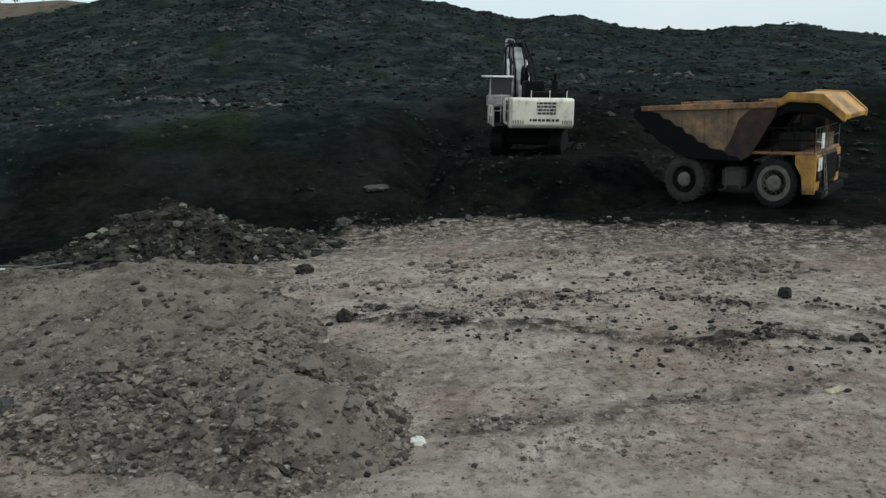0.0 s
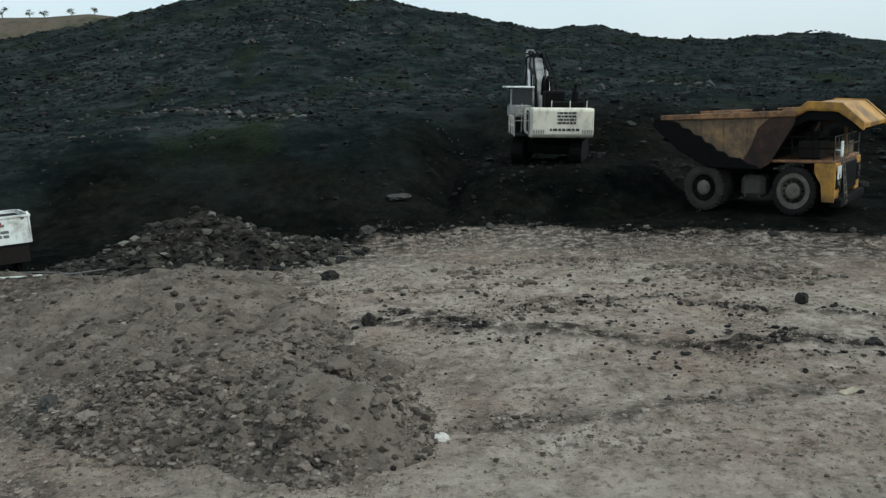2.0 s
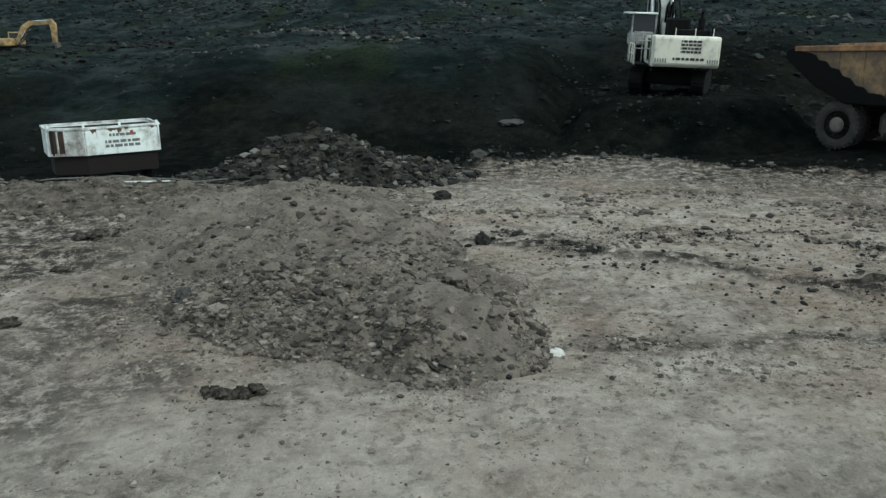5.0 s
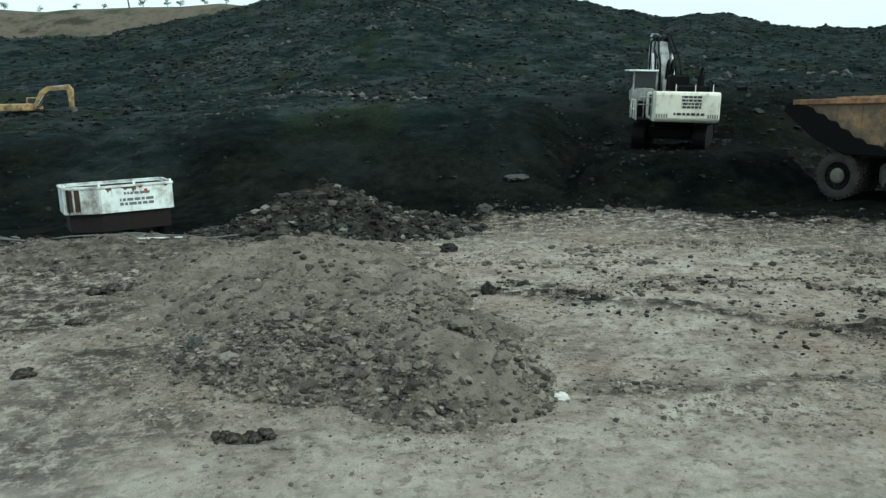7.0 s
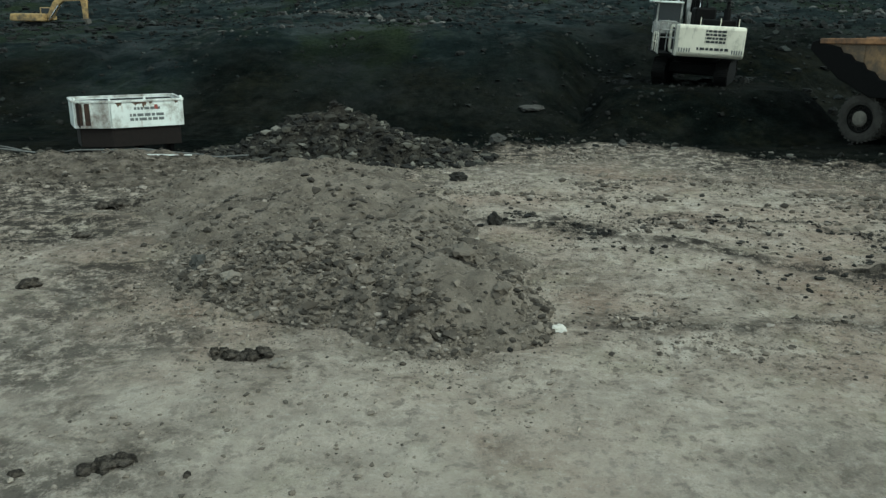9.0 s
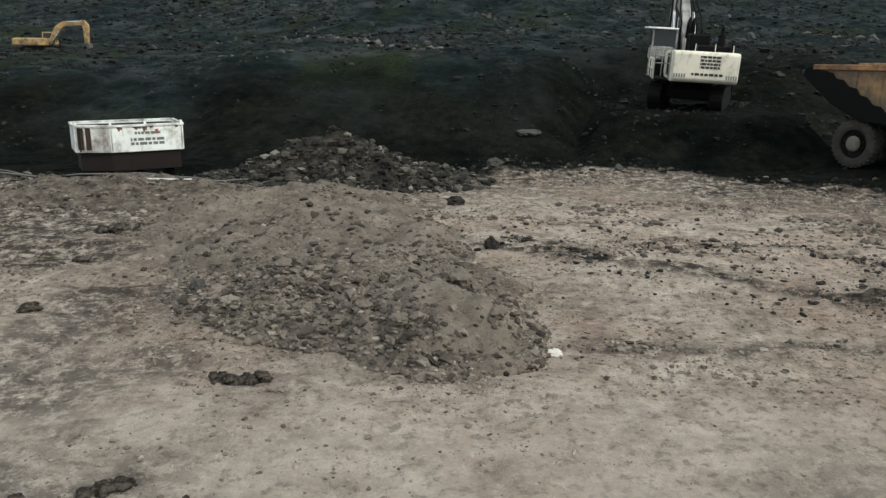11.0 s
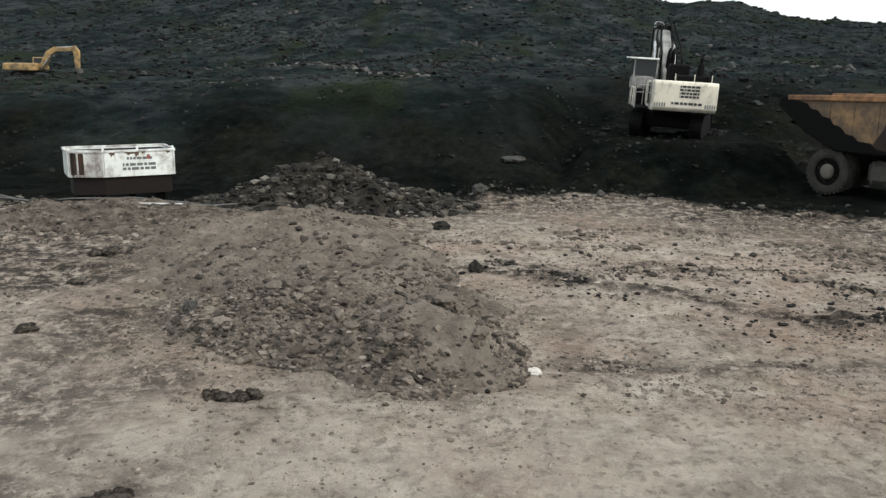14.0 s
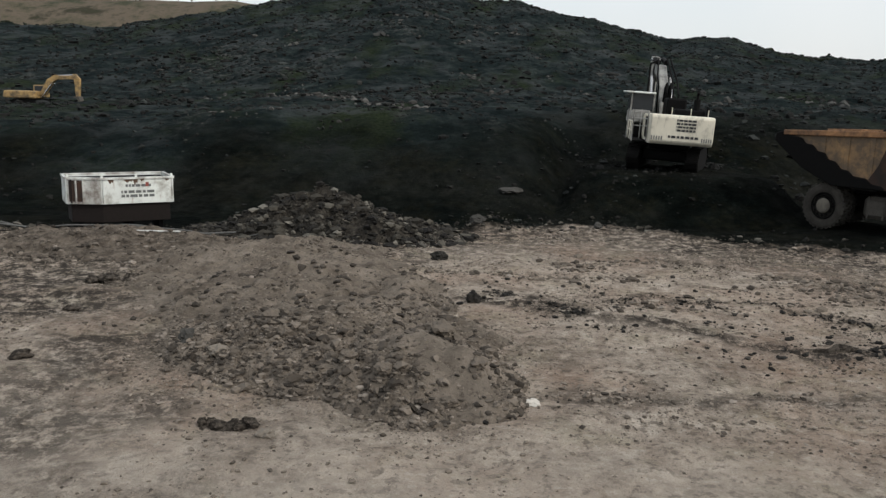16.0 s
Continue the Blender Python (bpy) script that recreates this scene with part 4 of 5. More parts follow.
    for y in (-2.76, 2.6):
        part("canopy_rail", prism([(4.3, 4.75), (5.2, 5.26), (7.15, 5.18), (8.42, 4.36), (8.42, 4.04), (8.32, 4.04), (7.0, 4.86), (5.2, 4.94), (4.4, 4.55)], y - 0.04, y + 0.2, 0.02), CANOPY_YELLOW, can)
    # black slab that paints the canopy's own shadow beneath it
    under = prism([(4.3, 4.1), (5.2, 4.45), (6.6, 4.42), (8.1, 3.95), (8.3, 4.07), (6.9, 4.79), (5.2, 4.85), (4.4, 4.5)], -2.6, 2.6, 0.02)
    part("canopy_underside", under, BLACK, can, "black slab standing for the shadow under the canopy")
    # added plates: the shade on the body's front end, put in as dark colour
    for y0, y1 in ((-2.85, -2.74), (2.74, 2.85)):
        shade_plate = prism([(1.9, 2.42), (2.9, 2.3), (3.4, 2.55), (4.52, 4.3), (4.5, 4.6), (3.3, 4.56), (2.75, 4.1), (2.5, 3.4)], y0, y1, 0.02)
        part("front_gusset", shade_plate, DARKRUST_SHADE, t, "dark brown plate standing for the shaded front of the body side")
    load = bmesh.new()
    for k in range(60):
        a, r = rng.uniform(0, 6.28), rng.uniform(0, 1) ** 0.5
        lump(rng.uniform(0.25, 0.6), 200 + k, load, 2, (1.8 + 2.3 * r * math.cos(a), 1.9 * r * math.sin(a), 4.1 + 0.6 * (1 - r)), 0.7)
    box(-0.8, 4.0, -2.55, 2.55, 3.3, 4.35, 0.2, load)
    part("coal_load", load, BLACKCOAL, t, "heaped load of black coal")
    # the front: deck, hood, grille, bumper, cab on the far side
    part("deck", box(3.2, 6.9, -2.7, 2.7, 2.62, 2.74, 0.03), RAIL_PAINT, t, "yellow walk deck over the front wheels")
    for y0, y1 in ((-2.7, -1.75), (1.75, 2.7)):
        fender = prism([(5.75, 2.62), (5.75, 2.2), (6.15, 1.7), (6.25, 0.95), (6.95, 0.95), (7.0, 2.62)], y0, y1, 0.03)
        part("fender", fender, CANOPY_YELLOW, t)
        lights = part("light_panel", box(6.96, 7.04, y0 + 0.1, y1 - 0.1, 1.5, 2.3, 0.02), DARKSTEEL, t)
        for z in (1.75, 2.08):
            lamp = rod((7.03, (y0 + y1) / 2, z), (7.09, (y0 + y1) / 2, z), 0.13, None, 14)
            part("headlight", lamp, CHROME, lights, "dull round headlight")
    part("hood", box(5.2, 7.0, -1.7, 1.7, 1.3, 2.62, 0.08), DARKRUST_SHADE, t)
    grille = part("grille", box(6.98, 7.08, -1.5, 1.5, 1.3, 2.5, 0.02), BLACK, t, "black radiator grille")
    for k in range(7):
        part("grille_bar", box(7.07, 7.11, -1.45, 1.45, 1.4 + 0.16 * k, 1.45 + 0.16 * k, 0.0), DARKSTEEL, grille)
    part("bumper", box(6.7, 7.35, -2.6, 2.6, 0.72, 1.1, 0.06), DARKSTEEL, t, "blackened bumper beam")
    cab = part("cab", box(4.9, 6.6, 0.75, 2.45, 2.74, 4.3, 0.08), SHADED_YELLOW, t)
    part("windscreen", box(6.58, 6.63, 0.9, 2.3, 3.35, 4.15, 0.01), GLASS, cab)
    part("side_window", box(5.1, 6.4, 0.72, 0.77, 3.35, 4.15, 0.01), GLASS, cab)
    part("air_box", box(4.6, 5.9, -2.3, -0.4, 2.76, 3.55, 0.08), BROWN_SHADE, t, "rust-brown housing on the deck")
    for x in (5.1, 5.5):
        part("air_cleaner", rod((x, -1.9, 3.5), (x, -1.9, 3.95), 0.24), DARKSTEEL, t)
    rails = bmesh.new()
    for x in (3.4, 4.4, 5.6, 6.8):
        rod((x, -2.62, 2.74), (x, -2.62, 3.75), 0.03, None, 6, rails)
    for z in (3.25, 3.75):
        rod((3.4, -2.62, z), (6.8, -2.62, z), 0.03, None, 6, rails)
    part("handrail", rails, DARKSTEEL, t, "grimy tubular handrail")
    front_rail = bmesh.new()
    for y in (-2.62, -1.9, -1.2, 0.2, 2.62):
        rod((6.85, y, 2.74), (6.85, y, 3.75), 0.03, None, 6, front_rail)
    for z in (3.25, 3.75):
        rod((6.85, -2.62, z), (6.85, 2.62, z), 0.03, None, 6, front_rail)
    part("handrail", front_rail, DUSTY, t, "dust-caked front handrail")
    mirror = rod((6.9, -2.6, 3.2), (7.35, -2.95, 3.2), 0.03, None, 6)
    box(7.3, 7.4, -3.15, -2.8, 2.95, 3.6, 0.02, mirror)
    part("mirror", mirror, WHITE, t, "white mirror on an arm")
    ladder = bmesh.new()
    for y in (-1.72, -1.3):
        rod((7.35, y, 0.8), (7.05, y, 2.8), 0.035, None, 6, ladder)
    for k in range(6):
        rod((7.33 - 0.05 * k, -1.72, 0.95 + 0.33 * k), (7.33 - 0.05 * k, -1.3, 0.95 + 0.33 * k), 0.03, None, 6, ladder)
    part("ladder", ladder, DUSTY, t, "dusty steel access ladder")
    for y in (-1.15, 1.15):
        part("hoist_cylinder", rod((2.6, y, 1.5), (1.9, y, 2.5), 0.16), DARKSTEEL, t)
    part("number_bar", box(7.05, 7.09, -2.6, -1.85, 1.95, 2.5, 0.0), WHITE, t, "white number panel left as a plain bar")
    # a short nose: everything ahead of the front axle is drawn back
    for child in t.children:
        if child.name.startswith("wheel"):
            continue
        for o in (child, *child.children):
            for v in o.data.vertices:
                if v.co.x > 4.57:
                    v.co.x = 4.57 + (v.co.x - 4.57) * 0.8
                v.co.y *= 0.92
    return t


TRUCK_HEADING = -43
HAULER = haul_truck(pose(16.78, 37.0, 0.03, 0, 0, TRUCK_HEADING))
HAULER.scale = (0.87, 1, 1)


# ---- the large cream excavator on the coal pad ----
def track(parent, x0, x1, y, width, height, material):
    r = height / 2
    unit = part("track", prism([(x0 + r, 0.02), (x1 - r, 0.02), (x1 - r * 0.3, r * 0.5), (x1, r), (x1 - r * 0.3, r * 1.5), (x1 - r, height), (x0 + r, height), (x0 + r * 0.3, r * 1.5), (x0, r), (x0 + r * 0.3, r * 0.5)], y - width / 2 + 0.06, y + width / 2 - 0.06, 0.03), material, parent, "muddy steel crawler track")
    path = [(x0 + r, 0.0), (x1 - r, 0.0), (x1, r), (x1 - r, height), (x0 + r, height), (x0, r)]
    shoe = bmesh.new()
    bmesh.ops.create_cube(shoe, size=1.0, matrix=Matrix.Diagonal((height * 0.17, width, 0.06, 1)))
    bmesh.ops.create_cube(shoe, size=1.0, matrix=Matrix.Translation((0, 0, 0.045)) @ Matrix.Diagonal((height * 0.035, width, 0.05, 1)))
    data = bpy.data.meshes.new("track_shoe")
    shoe.to_mesh(data)
    shoe.free()
    data.materials.append(material)
    for (ax, az), (bx, bz) in zip(path, path[1:] + path[:1]):
        n = max(2, int(math.hypot(bx - ax, bz - az) / (height * 0.2)))
        for k in range(n):
            f = (k + 0.5) / n
            piece = new("track_shoe", data)
            piece.parent = unit
            piece.matrix_local = Matrix.Translation((ax + (bx - ax) * f, y, az + (bz - az) * f + 0.03)) @ Matrix.Rotation(math.pi - math.atan2(bz - az, bx - ax), 4, "Y")
            tagged(piece)
    return unit


def bars(rows, x, y0, y1, z0, z1, material, parent, name, depth=0.02, seed=0):
    """Writing that cannot be read: rows of plain bars on a face that looks to -x."""
    rr = random.Random(seed)
    bm = bmesh.new()
    h = (z1 - z0) / rows
    for k in range(rows):
        y = y0
        while y < y1:
            w = rr.uniform(0.08, 0.24) * (y1 - y0)
            box(x - depth, x, y, min(y + w, y1), z0 + h * k + h * 0.18, z0 + h * k + h * 0.82, 0.0, bm)
            y += w + 0.04 * (y1 - y0)
    return part(name, bm, material, parent, "dark lettering shown as plain bars")


def excavator(m, turn):
    """turn: the upper works' turn against the tracks, in degrees."""
    e = thing("excavator", m, "large cream-white mining excavator with a grey boom on coal", "excavator")
    for y in (-1.75, 1.75):
        track(e, -3.0, 3.0, y, 0.75, 1.25, DARKSTEEL)
    car = box(-1.6, 1.6, -1.4, 1.4, 0.5, 1.1, 0.1)
    rod((0, 0, 1.0), (0, 0, 1.5), 1.25, None, 28, car)
    part("undercarriage", car, BLACK, e, "black undercarriage with slew ring")
    h = new("house")
    h.parent = e
    h.matrix_local = pose(0, 0, 0, 0, 0, turn)
    cw = prism([(-3.95, 1.72), (-3.75, 1.55), (-2.7, 1.5), (-2.7, 3.12), (-3.85, 3.12), (-3.95, 3.0)], -1.8, 1.8, 0.05)
    part("counterweight", cw, CREAM, h, "cream-white counterweight with dark lettering")
    bars(4, -3.955, -0.75, 0.35, 2.25, 2.95, MARK, h, "lettering", 0.015, 3)
    bars(1, -3.955, -0.95, 0.75, 1.88, 2.08, MARK, h, "lettering", 0.015, 4)
    for k in range(5):
        for y in (1.7 - 0.14 * k, -1.15 - 0.13 * k):
            part("warning_stripe", prism([(-3.965, 1.78), (-3.955, 1.78), (-3.955, 1.98), (-3.965, 1.98)], y - 0.05, y + 0.02, 0.0), GREYMARK, h)
    for y0, y1 in ((0.55, 1.72), (-1.72, -0.55)):
        s = 1 if y0 > 0 else -1
        part("engine_bay", box(-2.72, 1.3, y0, y1, 1.55, 3.02, 0.05), CREAM, h, "cream machine-room casing")
        yy = y1 if s > 0 else y0
        # rear two doors black: the house side's shadow put into their colour
        for k, x in enumerate((-2.5, -1.55, -0.55, 0.4)):
            part("bay_door", box(x, x + 0.8, min(yy, yy + s * 0.04), max(yy, yy + s * 0.04), 1.75, 2.9, 0.02), BLACK if k in (0, 1) else CREAM, h)
    part("engine_deck", box(-2.72, 0.9, -0.56, 0.56, 1.55, 2.9, 0.04), DARKSTEEL, h)
    part("deck_box", box(-2.3, -0.9, -1.5, 0.3, 3.02, 3.42, 0.06), BLACK, h)
    part("muffler", rod((-1.9, -1.0, 3.4), (-1.9, -1.0, 4.0), 0.2), BLACK, h)
    part("exhaust", tube([(-1.9, -1.0, 4.0), (-1.9, -1.0, 4.25), (-2.05, -1.0, 4.4)], 0.09, 8), BLACK, h)
    part("muffler", rod((-2.4, -1.6, 3.1), (-2.4, -1.6, 3.6), 0.09), BLACK, h)
    part("pedestal", box(0.6, 2.4, 1.0, 2.55, 1.5, 2.45, 0.05), DARKSTEEL, h)
    cab = part("cab", box(0.6, 2.5, 1.15, 2.65, 2.45, 3.15, 0.08), BOOMGREY, h, "grey cab with pale posts and dark glass")
    part("seat", box(1.1, 1.7, 1.6, 2.2, 3.1, 3.9, 0.12), BLACK, cab)
    for x in (0.65, 2.45):
        for y in (1.2, 2.6):
            part("cab_post", box(x - 0.05, x + 0.05, y - 0.05, y + 0.05, 3.1, 4.17, 0.015), BOOMGREY, cab)
    part("cab_roof", box(0.4, 2.8, 1.15, 3.0, 4.15, 4.25, 0.04), WHITE, cab, "pale overhanging cab roof")
    part("rear_window", box(0.62, 0.66, 1.26, 2.54, 3.16, 4.14, 0.005), GLASS, cab)
    part("side_window", box(0.8, 2.3, 2.63, 2.68, 3.1, 4.0, 0.01), GLASS, cab)
    part("windscreen", box(2.48, 2.54, 1.3, 2.5, 2.9, 4.0, 0.01), GLASS, cab)
    walkway = box(-2.6, 2.6, 1.95, 2.75, 1.5, 1.6, 0.02)
    part("catwalk", walkway, DARKSTEEL, h)
    rails = bmesh.new()
    for x in (-2.4, -1.2, 0.0):
        rod((x, 2.7, 1.6), (x, 2.7, 2.6), 0.03, None, 6, rails)
    for z in (2.1, 2.6):
        rod((-2.4, 2.7, z), (0.0, 2.7, z), 0.03, None, 6, rails)
    part("handrail", rails, CREAM, h)
    for x, y in ((-2.75, 1.85), (-2.75, 2.7), (-1.9, 2.7), (0.2, 2.75), (0.2, 1.95)):
        part("guard_post", rod((x, y, 1.55), (x, y, 3.25), 0.035, None, 6), BOOMGREY, h)
    for z in (2.4, 2.8, 3.22):
        part("guard_rail", tube([(-2.75, 1.85, z), (-2.75, 2.7, z), (-1.9, 2.7, z)], 0.03, 6), BOOMGREY, h)
    for y in (-1.6, -0.6, 0.5):
        part("rail_post", rod((-2.6, y, 3.1), (-2.6, y, 3.5), 0.025, None, 6), CREAM, h)
    for y in (0.75, 1.0):
        part("hose_loop", tube([(1.0, y - 0.5, 2.8), (0.7, y - 0.5, 4.3), (1.0, y - 0.5, 4.8), (1.5, y - 0.5, 4.6), (1.9, y - 0.5, 3.6)], 0.07, 8), BLACK, h)
    for k, y in enumerate((-0.35, 0.0, 0.95, 1.25)):
        part("boom_hose", tube([(0.9, y, 2.6), (1.4, y, 4.2 + 0.2 * k), (2.6, y, 5.0 + 0.15 * k), (4.4, y * 0.6 + 0.2, 6.3)], 0.06, 6), BLACK, h)
    part("lamp_mast", tube([(2.3, 1.5, 4.27), (2.3, 1.5, 5.9), (2.3, 1.1, 6.1)], 0.06, 6), BLACK, h)
    part("deck_casing", box(-0.8, 0.9, -0.6, 0.6, 2.9, 4.0, 0.1), BLACK, h)
    # boom, stick and bucket, all pointing away over the front
    up = [(0.9, 2.35), (1.3, 2.05), (2.6, 3.5), (4.3, 5.05), (6.0, 5.5), (8.9, 4.9), (9.0, 5.3), (6.3, 6.05), (4.4, 5.95), (3.2, 5.2), (1.9, 3.9)]
    part("boom", prism(up, 0.2, 0.75, 0.05), BOOMGREY, h, "grey-white curved boom")
    for y in (-0.12, 1.1):
        part("boom_cylinder", rod((1.9, y, 1.7), (3.0, y, 3.9), 0.19), BLACK, h)
        part("boom_rod", rod((3.0, y, 3.9), (4.1, y, 5.2), 0.11), CHROME, h)
        part("stick_cylinder", rod((4.6, 0.25 + y * 0.45, 6.1), (6.6, 0.25 + y * 0.45, 6.35), 0.17), BLACK, h)
        part("stick_rod", rod((6.6, 0.25 + y * 0.45, 6.35), (8.6, 0.25 + y * 0.45, 6.4), 0.09), CHROME, h)
    part("stick", prism([(8.3, 6.6), (8.9, 6.65), (9.6, 5.4), (9.1, 2.6), (8.7, 2.6), (8.5, 5.0)], 0.22, 0.74, 0.05), BOOMGREY, h, "grey-white stick")
    part("bucket_cylinder", rod((9.5, 0.48, 5.9), (9.9, 0.48, 3.9), 0.15), BLACK, h)
    shell = prism([(8.3, 2.8), (9.2, 2.9), (9.8, 1.9), (9.6, 0.8), (8.7, 0.35), (7.6, 0.6), (7.55, 0.75), (8.6, 0.6), (9.35, 1.0), (9.5, 1.85), (9.0, 2.6), (8.4, 2.6)], -1.1, 1.1, 0.02)
    for y in (-1.1, 1.0):
        prism([(8.4, 2.7), (9.1, 2.7), (9.6, 1.9), (9.45, 0.9), (8.7, 0.45), (7.6, 0.65)], y, y + 0.1, 0.0, shell)
    bucket = part("bucket", shell, DARKSTEEL, h, "blackened digging bucket")
    for k in range(5):
        part("tooth", prism([(7.65, 0.58), (7.65, 0.76), (7.25, 0.7)], -0.95 + 0.43 * k, -0.77 + 0.43 * k, 0.0), DARKSTEEL, bucket)
    return e


EXCAVATOR = excavator(pose(10.15, 45.3, 2.1, 2.6, 0, 70), 16)
EXCAVATOR.scale = (0.95, 0.92, 1)


# ---- the white skip beyond the berm ----
def plan_prism(plan, z0, z1, bevel=0.02):
    bm = bmesh.new()
    low, high = [bm.verts.new((x, y, z0)) for x, y in plan], [bm.verts.new((x, y, z1)) for x, y in plan]
    bm.faces.new(low[::-1])
    bm.faces.new(high)
    for i in range(len(plan)):
        j = (i + 1) % len(plan)
        bm.faces.new((low[i], low[j], high[j], high[i]))
    bmesh.ops.recalc_face_normals(bm, faces=bm.faces)
    bmesh.ops.bevel(bm, geom=bm.edges[:], offset=bevel, segments=1, affect="EDGES")
    return bm


def wall_strip(a, b, thick, z0, z1):
    """An upright plate from a to b in plan."""
    (ax, ay), (bx, by) = a, b
    d = math.hypot(bx - ax, by - ay)
    nx, ny = (by - ay) / d * thick, -(bx - ax) / d * thick
    return plan_prism([a, b, (bx + nx, by + ny), (ax + nx, ay + ny)], z0, z1, 0.008)


def skip(m):
    s = thing("skip", m, "white steel skip with rust streaks and faded lettering, behind the berm", "skip")
    plan = [(0, -1.6), (0, 1.6), (0.55, 3.0), (2.0, 3.0), (2.0, -1.6)]
    for k, (p, q) in enumerate(zip(plan, plan[1:] + plan[:1])):
        part("skip_wall", wall_strip(q, p, 0.07, 0.86, 2.02), RUSTYWHITE if k == 1 else WHITE, s, "rust-streaked white plate wall" if k == 1 else "white plate wall")
        part("skip_rim", wall_strip(q, p, 0.12, 1.98, 2.08), RUSTYWHITE, s)
    part("skip_floor", plan_prism([(0.09, -1.5), (0.09, 1.55), (0.62, 2.9), (1.9, 2.9), (1.9, -1.5)], 0.88, 1.95, 0.02), BLACK, s, "black load of coal inside")
    # brown base whose near-black colour includes the shadow below the walls
    part("skirt", plan_prism([(0.05, -1.5), (0.05, 1.55), (0.6, 2.85), (1.9, 2.85), (1.9, -1.5)], 0.0, 0.86, 0.02), BROWN_SHADE, s, "brown lower skirt, near black for the shadow under the skip")
    for y in (-1.1, 0.3, 1.7):
        part("skid", box(0.35, 1.9, y - 0.12, y + 0.12, -0.65, 0.02, 0.03), BLACK, s)
    for x, y in ((-0.02, -1.58), (-0.02, 1.58), (0.55, 2.98), (-0.02, 0.05)):
        part("corner_post", box(x - 0.05, x + 0.05, y - 0.05, y + 0.05, 0.88, 2.2, 0.012), WHITE, s)
    for a, b in ((0.56, 0.72), (0.78, 0.95)):
        part("slot", wall_strip((0.55 * b - 0.02, 1.6 + 1.4 * b), (0.55 * a - 0.02, 1.6 + 1.4 * a), 0.075, 0.98, 1.94), DARKRUST_SHADE, s, "dark rusted recess in the end wall")
    for k, f in enumerate((0.55, 0.75, 0.9)):
        x, y = 0.55 * f - 0.03, 1.6 + 1.4 * f
        part("side_stay", box(x - 0.08, x - 0.02, y - 0.035, y + 0.035, 0.9, 2.0, 0.01), BROWN_SHADE if k == 2 else RUSTYWHITE, s, "rusty stay")
    bars(2, -0.072, -0.75, 0.75, 1.12, 1.5, GREYMARK, s, "lettering", 0.012, 9)
    bars(1, -0.072, -0.6, 0.55, 1.6, 1.78, GREYMARK, s, "lettering", 0.012, 12)
    emblem = prism([(-0.085, 1.64), (-0.075, 1.64), (-0.075, 1.84), (-0.085, 1.84)], -0.5, -0.36, 0.0)
    for k, (y, w, drop) in enumerate(((0.42, 0.5, 0.16), (0.1, 0.26, 0.3), (-0.2, 0.2, 0.12), (1.2, 0.3, 0.22), (-1.35, 0.2, 0.14))):
        drip = bmesh.new()
        a = [drip.verts.new((-0.074, yy, zz)) for yy, zz in ((y - w / 2, 1.98), (y + w / 2, 1.98), (y + w * 0.32, 1.98 - drop * 0.4), (y + w * 0.1, 1.98 - drop), (y - w * 0.12, 1.98 - drop * 0.5), (y - w * 0.3, 1.98 - drop * 0.7))]
        b = [drip.verts.new((-0.071, v.co.y, v.co.z)) for v in a]
        drip.faces.new(a)
        drip.faces.new(b[::-1])
        for i in range(len(a)):
            drip.faces.new((a[i], b[i], b[(i + 1) % len(a)], a[(i + 1) % len(a)]))
        part("rust_scab", drip, RUSTSCAB, s, "brown rust scab under the rim")
    part("emblem", emblem, RED, s, "small red emblem")
    return s


SKIP = skip(pose(-14.85, 30.3, ground_z(-15.4, 31.0) + 0.42, 0, 0, 124))
SKIP.scale = (1, 0.87, 0.9)


# ---- the small yellow excavator on the terrace ----
def small_digger(m):
    e = thing("digger", m, "yellow crawler excavator at work far off on the terrace", "excavator")
    for y in (-1.15, 1.15):
        track(e, -1.9, 1.9, y, 0.55, 0.85, BLACK)
    part("undercarriage", box(-1.0, 1.0, -0.9, 0.9, 0.4, 1.05, 0.05), BLACK, e)
    house = part("house", box(-2.4, 1.2, -1.35, 1.35, 1.05, 2.1, 0.12), DIGGER_YELLOW, e, "yellow engine house")
    part("counterweight", prism([(-2.9, 1.15), (-2.3, 1.05), (-2.3, 2.05), (-2.75, 2.05)], -1.3, 1.3, 0.08), DIGGER_YELLOW, house)
    cab = part("cab", box(0.1, 1.7, 0.35, 1.35, 1.2, 2.95, 0.08), DIGGER_YELLOW, e)
    part("side_window", box(0.3, 1.5, 0.32, 0.36, 1.9, 2.8, 0.01), GLASS, cab)
    part("windscreen", box(1.68, 1.72, 0.45, 1.25, 1.8, 2.8, 0.01), GLASS, cab)
    part("boom", prism([(1.2, 1.6), (1.7, 1.3), (2.9, 3.3), (3.5, 3.75), (6.1, 3.9), (6.1, 4.3), (3.2, 4.4), (2.2, 3.7)], -0.25, 0.25, 0.03), DIGGER_YELLOW, e)
    part("stick", prism([(5.5, 4.6), (5.9, 4.6), (6.4, 3.9), (6.25, 1.3), (5.8, 1.3), (5.7, 3.5)], -0.2, 0.2, 0.03), DIGGER_YELLOW, e)
    for y in (-0.3, 0.3):
        part("boom_cylinder", rod((1.5, y, 1.2), (2.9, y, 3.2), 0.09), CHROME, e)
    part("stick_cylinder", rod((3.3, 0, 4.3), (5.6, 0, 4.45), 0.09), CHROME, e)
    shell = prism([(5.6, 1.5), (6.3, 1.5), (6.5, 0.8), (6.0, 0.3), (5.2, 0.35), (5.25, 0.45), (5.9, 0.5), (6.2, 0.85), (6.0, 1.3), (5.7, 1.3)], -0.5, 0.5, 0.01)
    part("bucket", shell, RIM, e, "worn grey bucket")
    return e


DIGGER = small_digger(pose(-45.0, 75, ground_z(-45.0, 75) - 0.15, 0, 0, -2))
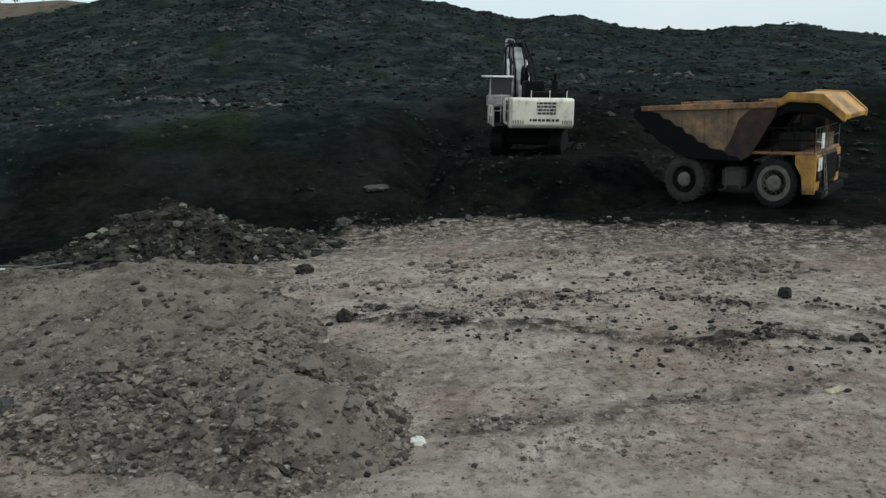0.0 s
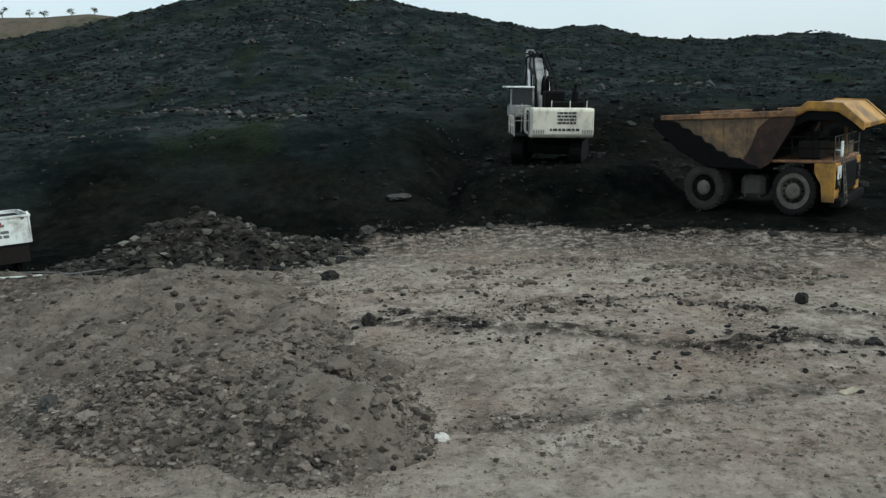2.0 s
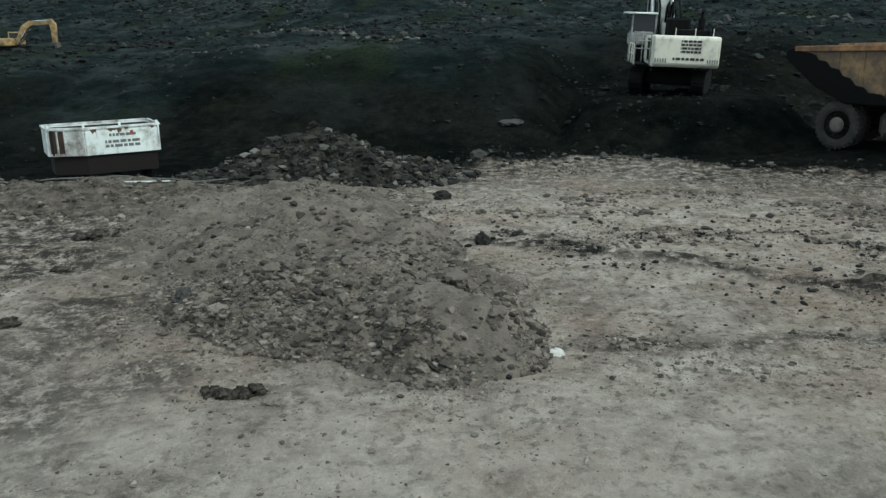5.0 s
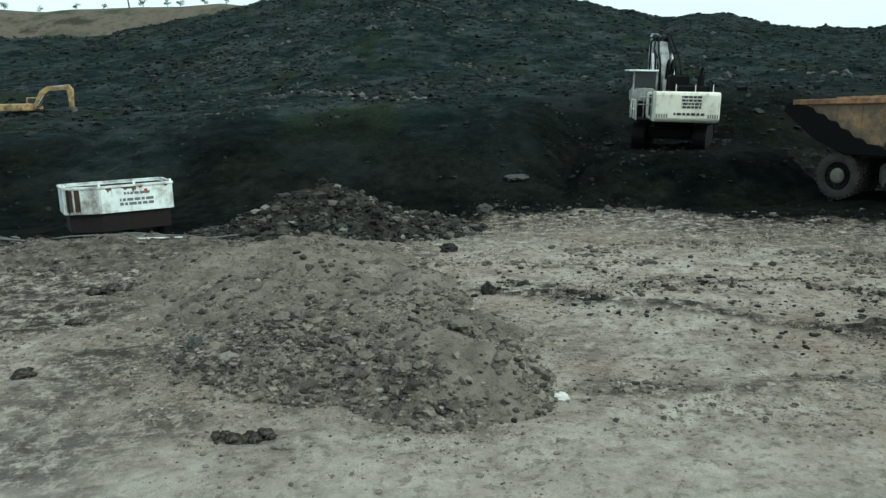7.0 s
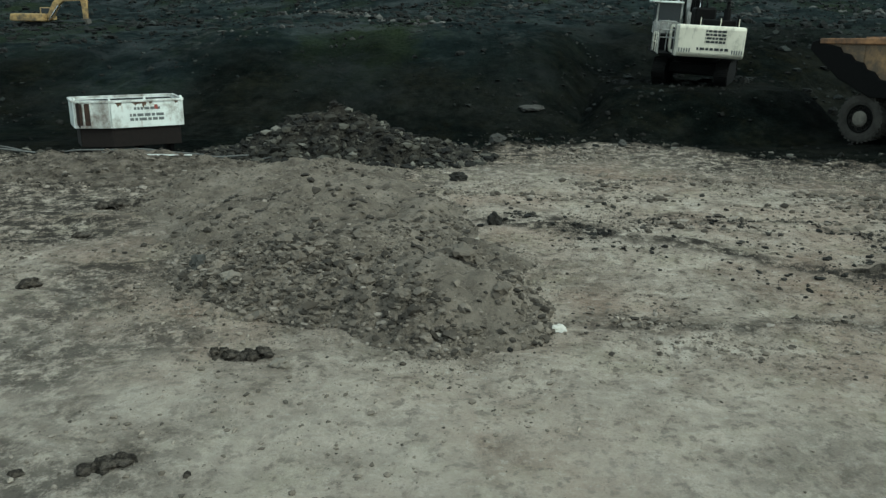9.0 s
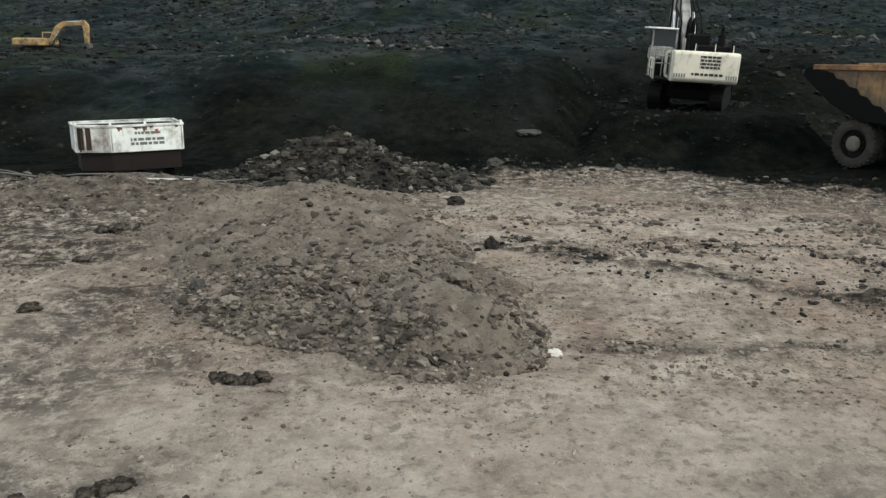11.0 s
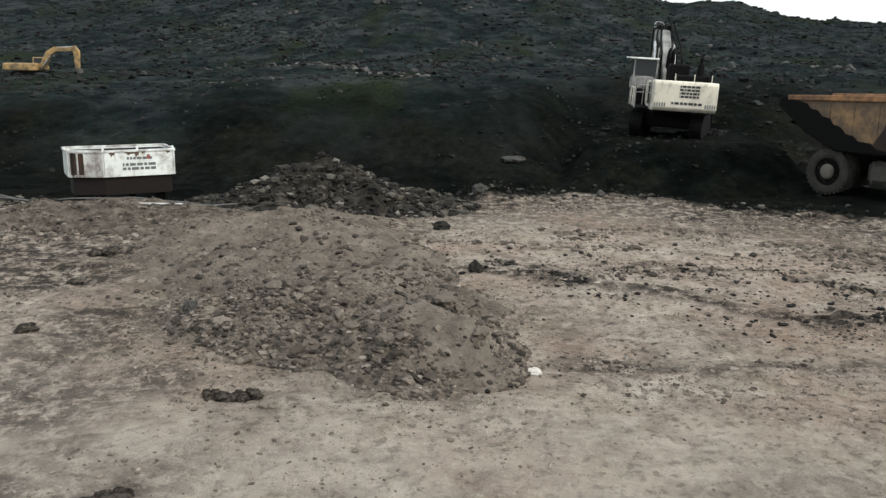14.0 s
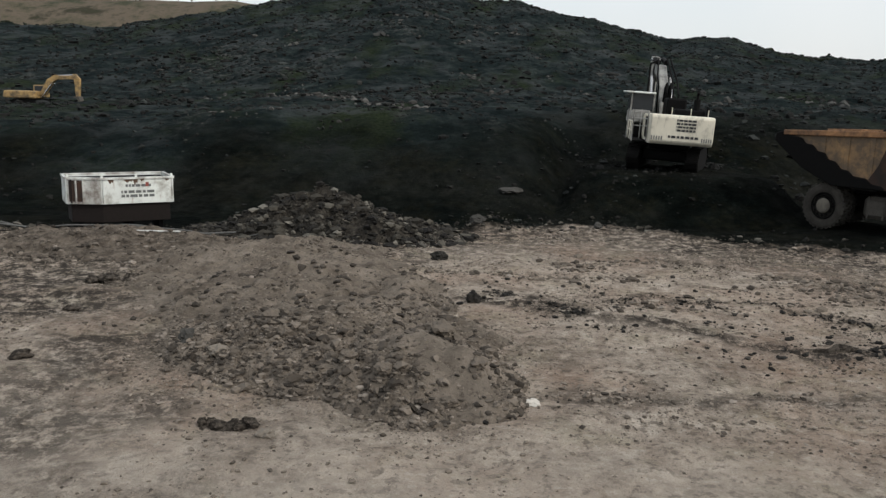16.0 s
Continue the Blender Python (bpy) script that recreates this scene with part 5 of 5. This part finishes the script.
DIGGER.scale = (0.8, 0.74, 0.68)


# ---- the far dry hill with scrub and trees ----
def far_height(x, y):
    line = np.interp(x, [-420, -260, -188, -160, -127, -95, -60, -20, 40], [46, 44, 43, 39.5, 40, 40.5, 36.5, 26, 8])
    return line * np.exp(-(((y - 300) / 55) ** 2)) + 0.9 * waves(x, y, 30, 81, 4) - 3


far_hill, fx, fy = sheet("far_hill", np.arange(-420, 60, 5.0), np.arange(200, 420, 5.0), far_height, FARGRASS)
tagged(far_hill, "distant dry grassy hill, tan and dull green", "hill", kind="structure")


def tree(x, y, z, height, seed, leafy=True):
    rr = random.Random(seed)
    t = thing("tree", pose(x, y, z), "small distant tree with sparse crown on the dry hill" if leafy else "bare distant tree leaning on the dry hill", "tree", "trees on the far hill")
    lean = rr.uniform(-0.12, 0.12) * height
    trunk = rod((0, 0, -0.5), (lean, 0, height * 0.6), 0.045 * height, 0.022 * height, 8)
    ends = []
    for k in range(7):
        a = rr.uniform(0, 6.28)
        base = (lean * (0.6 + 0.05 * k), 0, height * ((0.12 if leafy else 0.36) + 0.05 * k))
        tip = (base[0] + height * 0.28 * math.cos(a), height * 0.28 * math.sin(a), base[2] + height * rr.uniform(0.18, 0.42))
        rod(base, tip, 0.018 * height, 0.006 * height, 5, trunk)
        ends.append(tip)
    part("trunk", trunk, BARK, t)
    if leafy:
        crown = bmesh.new()
        for tip in ends:
            for k in range(60):
                own = bmesh.new()
                c = Vector((tip[0] + rr.gauss(0, 0.1) * height, tip[1] + rr.gauss(0, 0.1) * height, tip[2] + rr.gauss(0, 0.07) * height))
                s = height * rr.uniform(0.025, 0.06)
                v = [own.verts.new(c + Vector((rr.uniform(-s, s), rr.uniform(-s, s), rr.uniform(-s, s)))) for _ in range(4)]
                own.faces.new(v[:3])
                own.faces.new(v[1:])
                join(crown, own)
        part("crown", crown, LEAF, t)
    return t


for k, (x, height, leafy) in enumerate([(-200, 5, True), (-189, 7, True), (-183, 5, True), (-176, 3.5, True), (-150, 3, True), (-128, 8, False), (-124, 4, True), (-116, 3, True), (-109, 3.4, True), (-101, 3, True), (-94, 3.4, True), (-215, 5, True), (-163, 2.6, True), (-140, 2.8, True)]):
    y = 296 + 3 * math.sin(k * 2.1)
    tree(x, y, float(far_height(np.array([x]), np.array([y]))[0]) - 0.3, height, 300 + k, leafy)
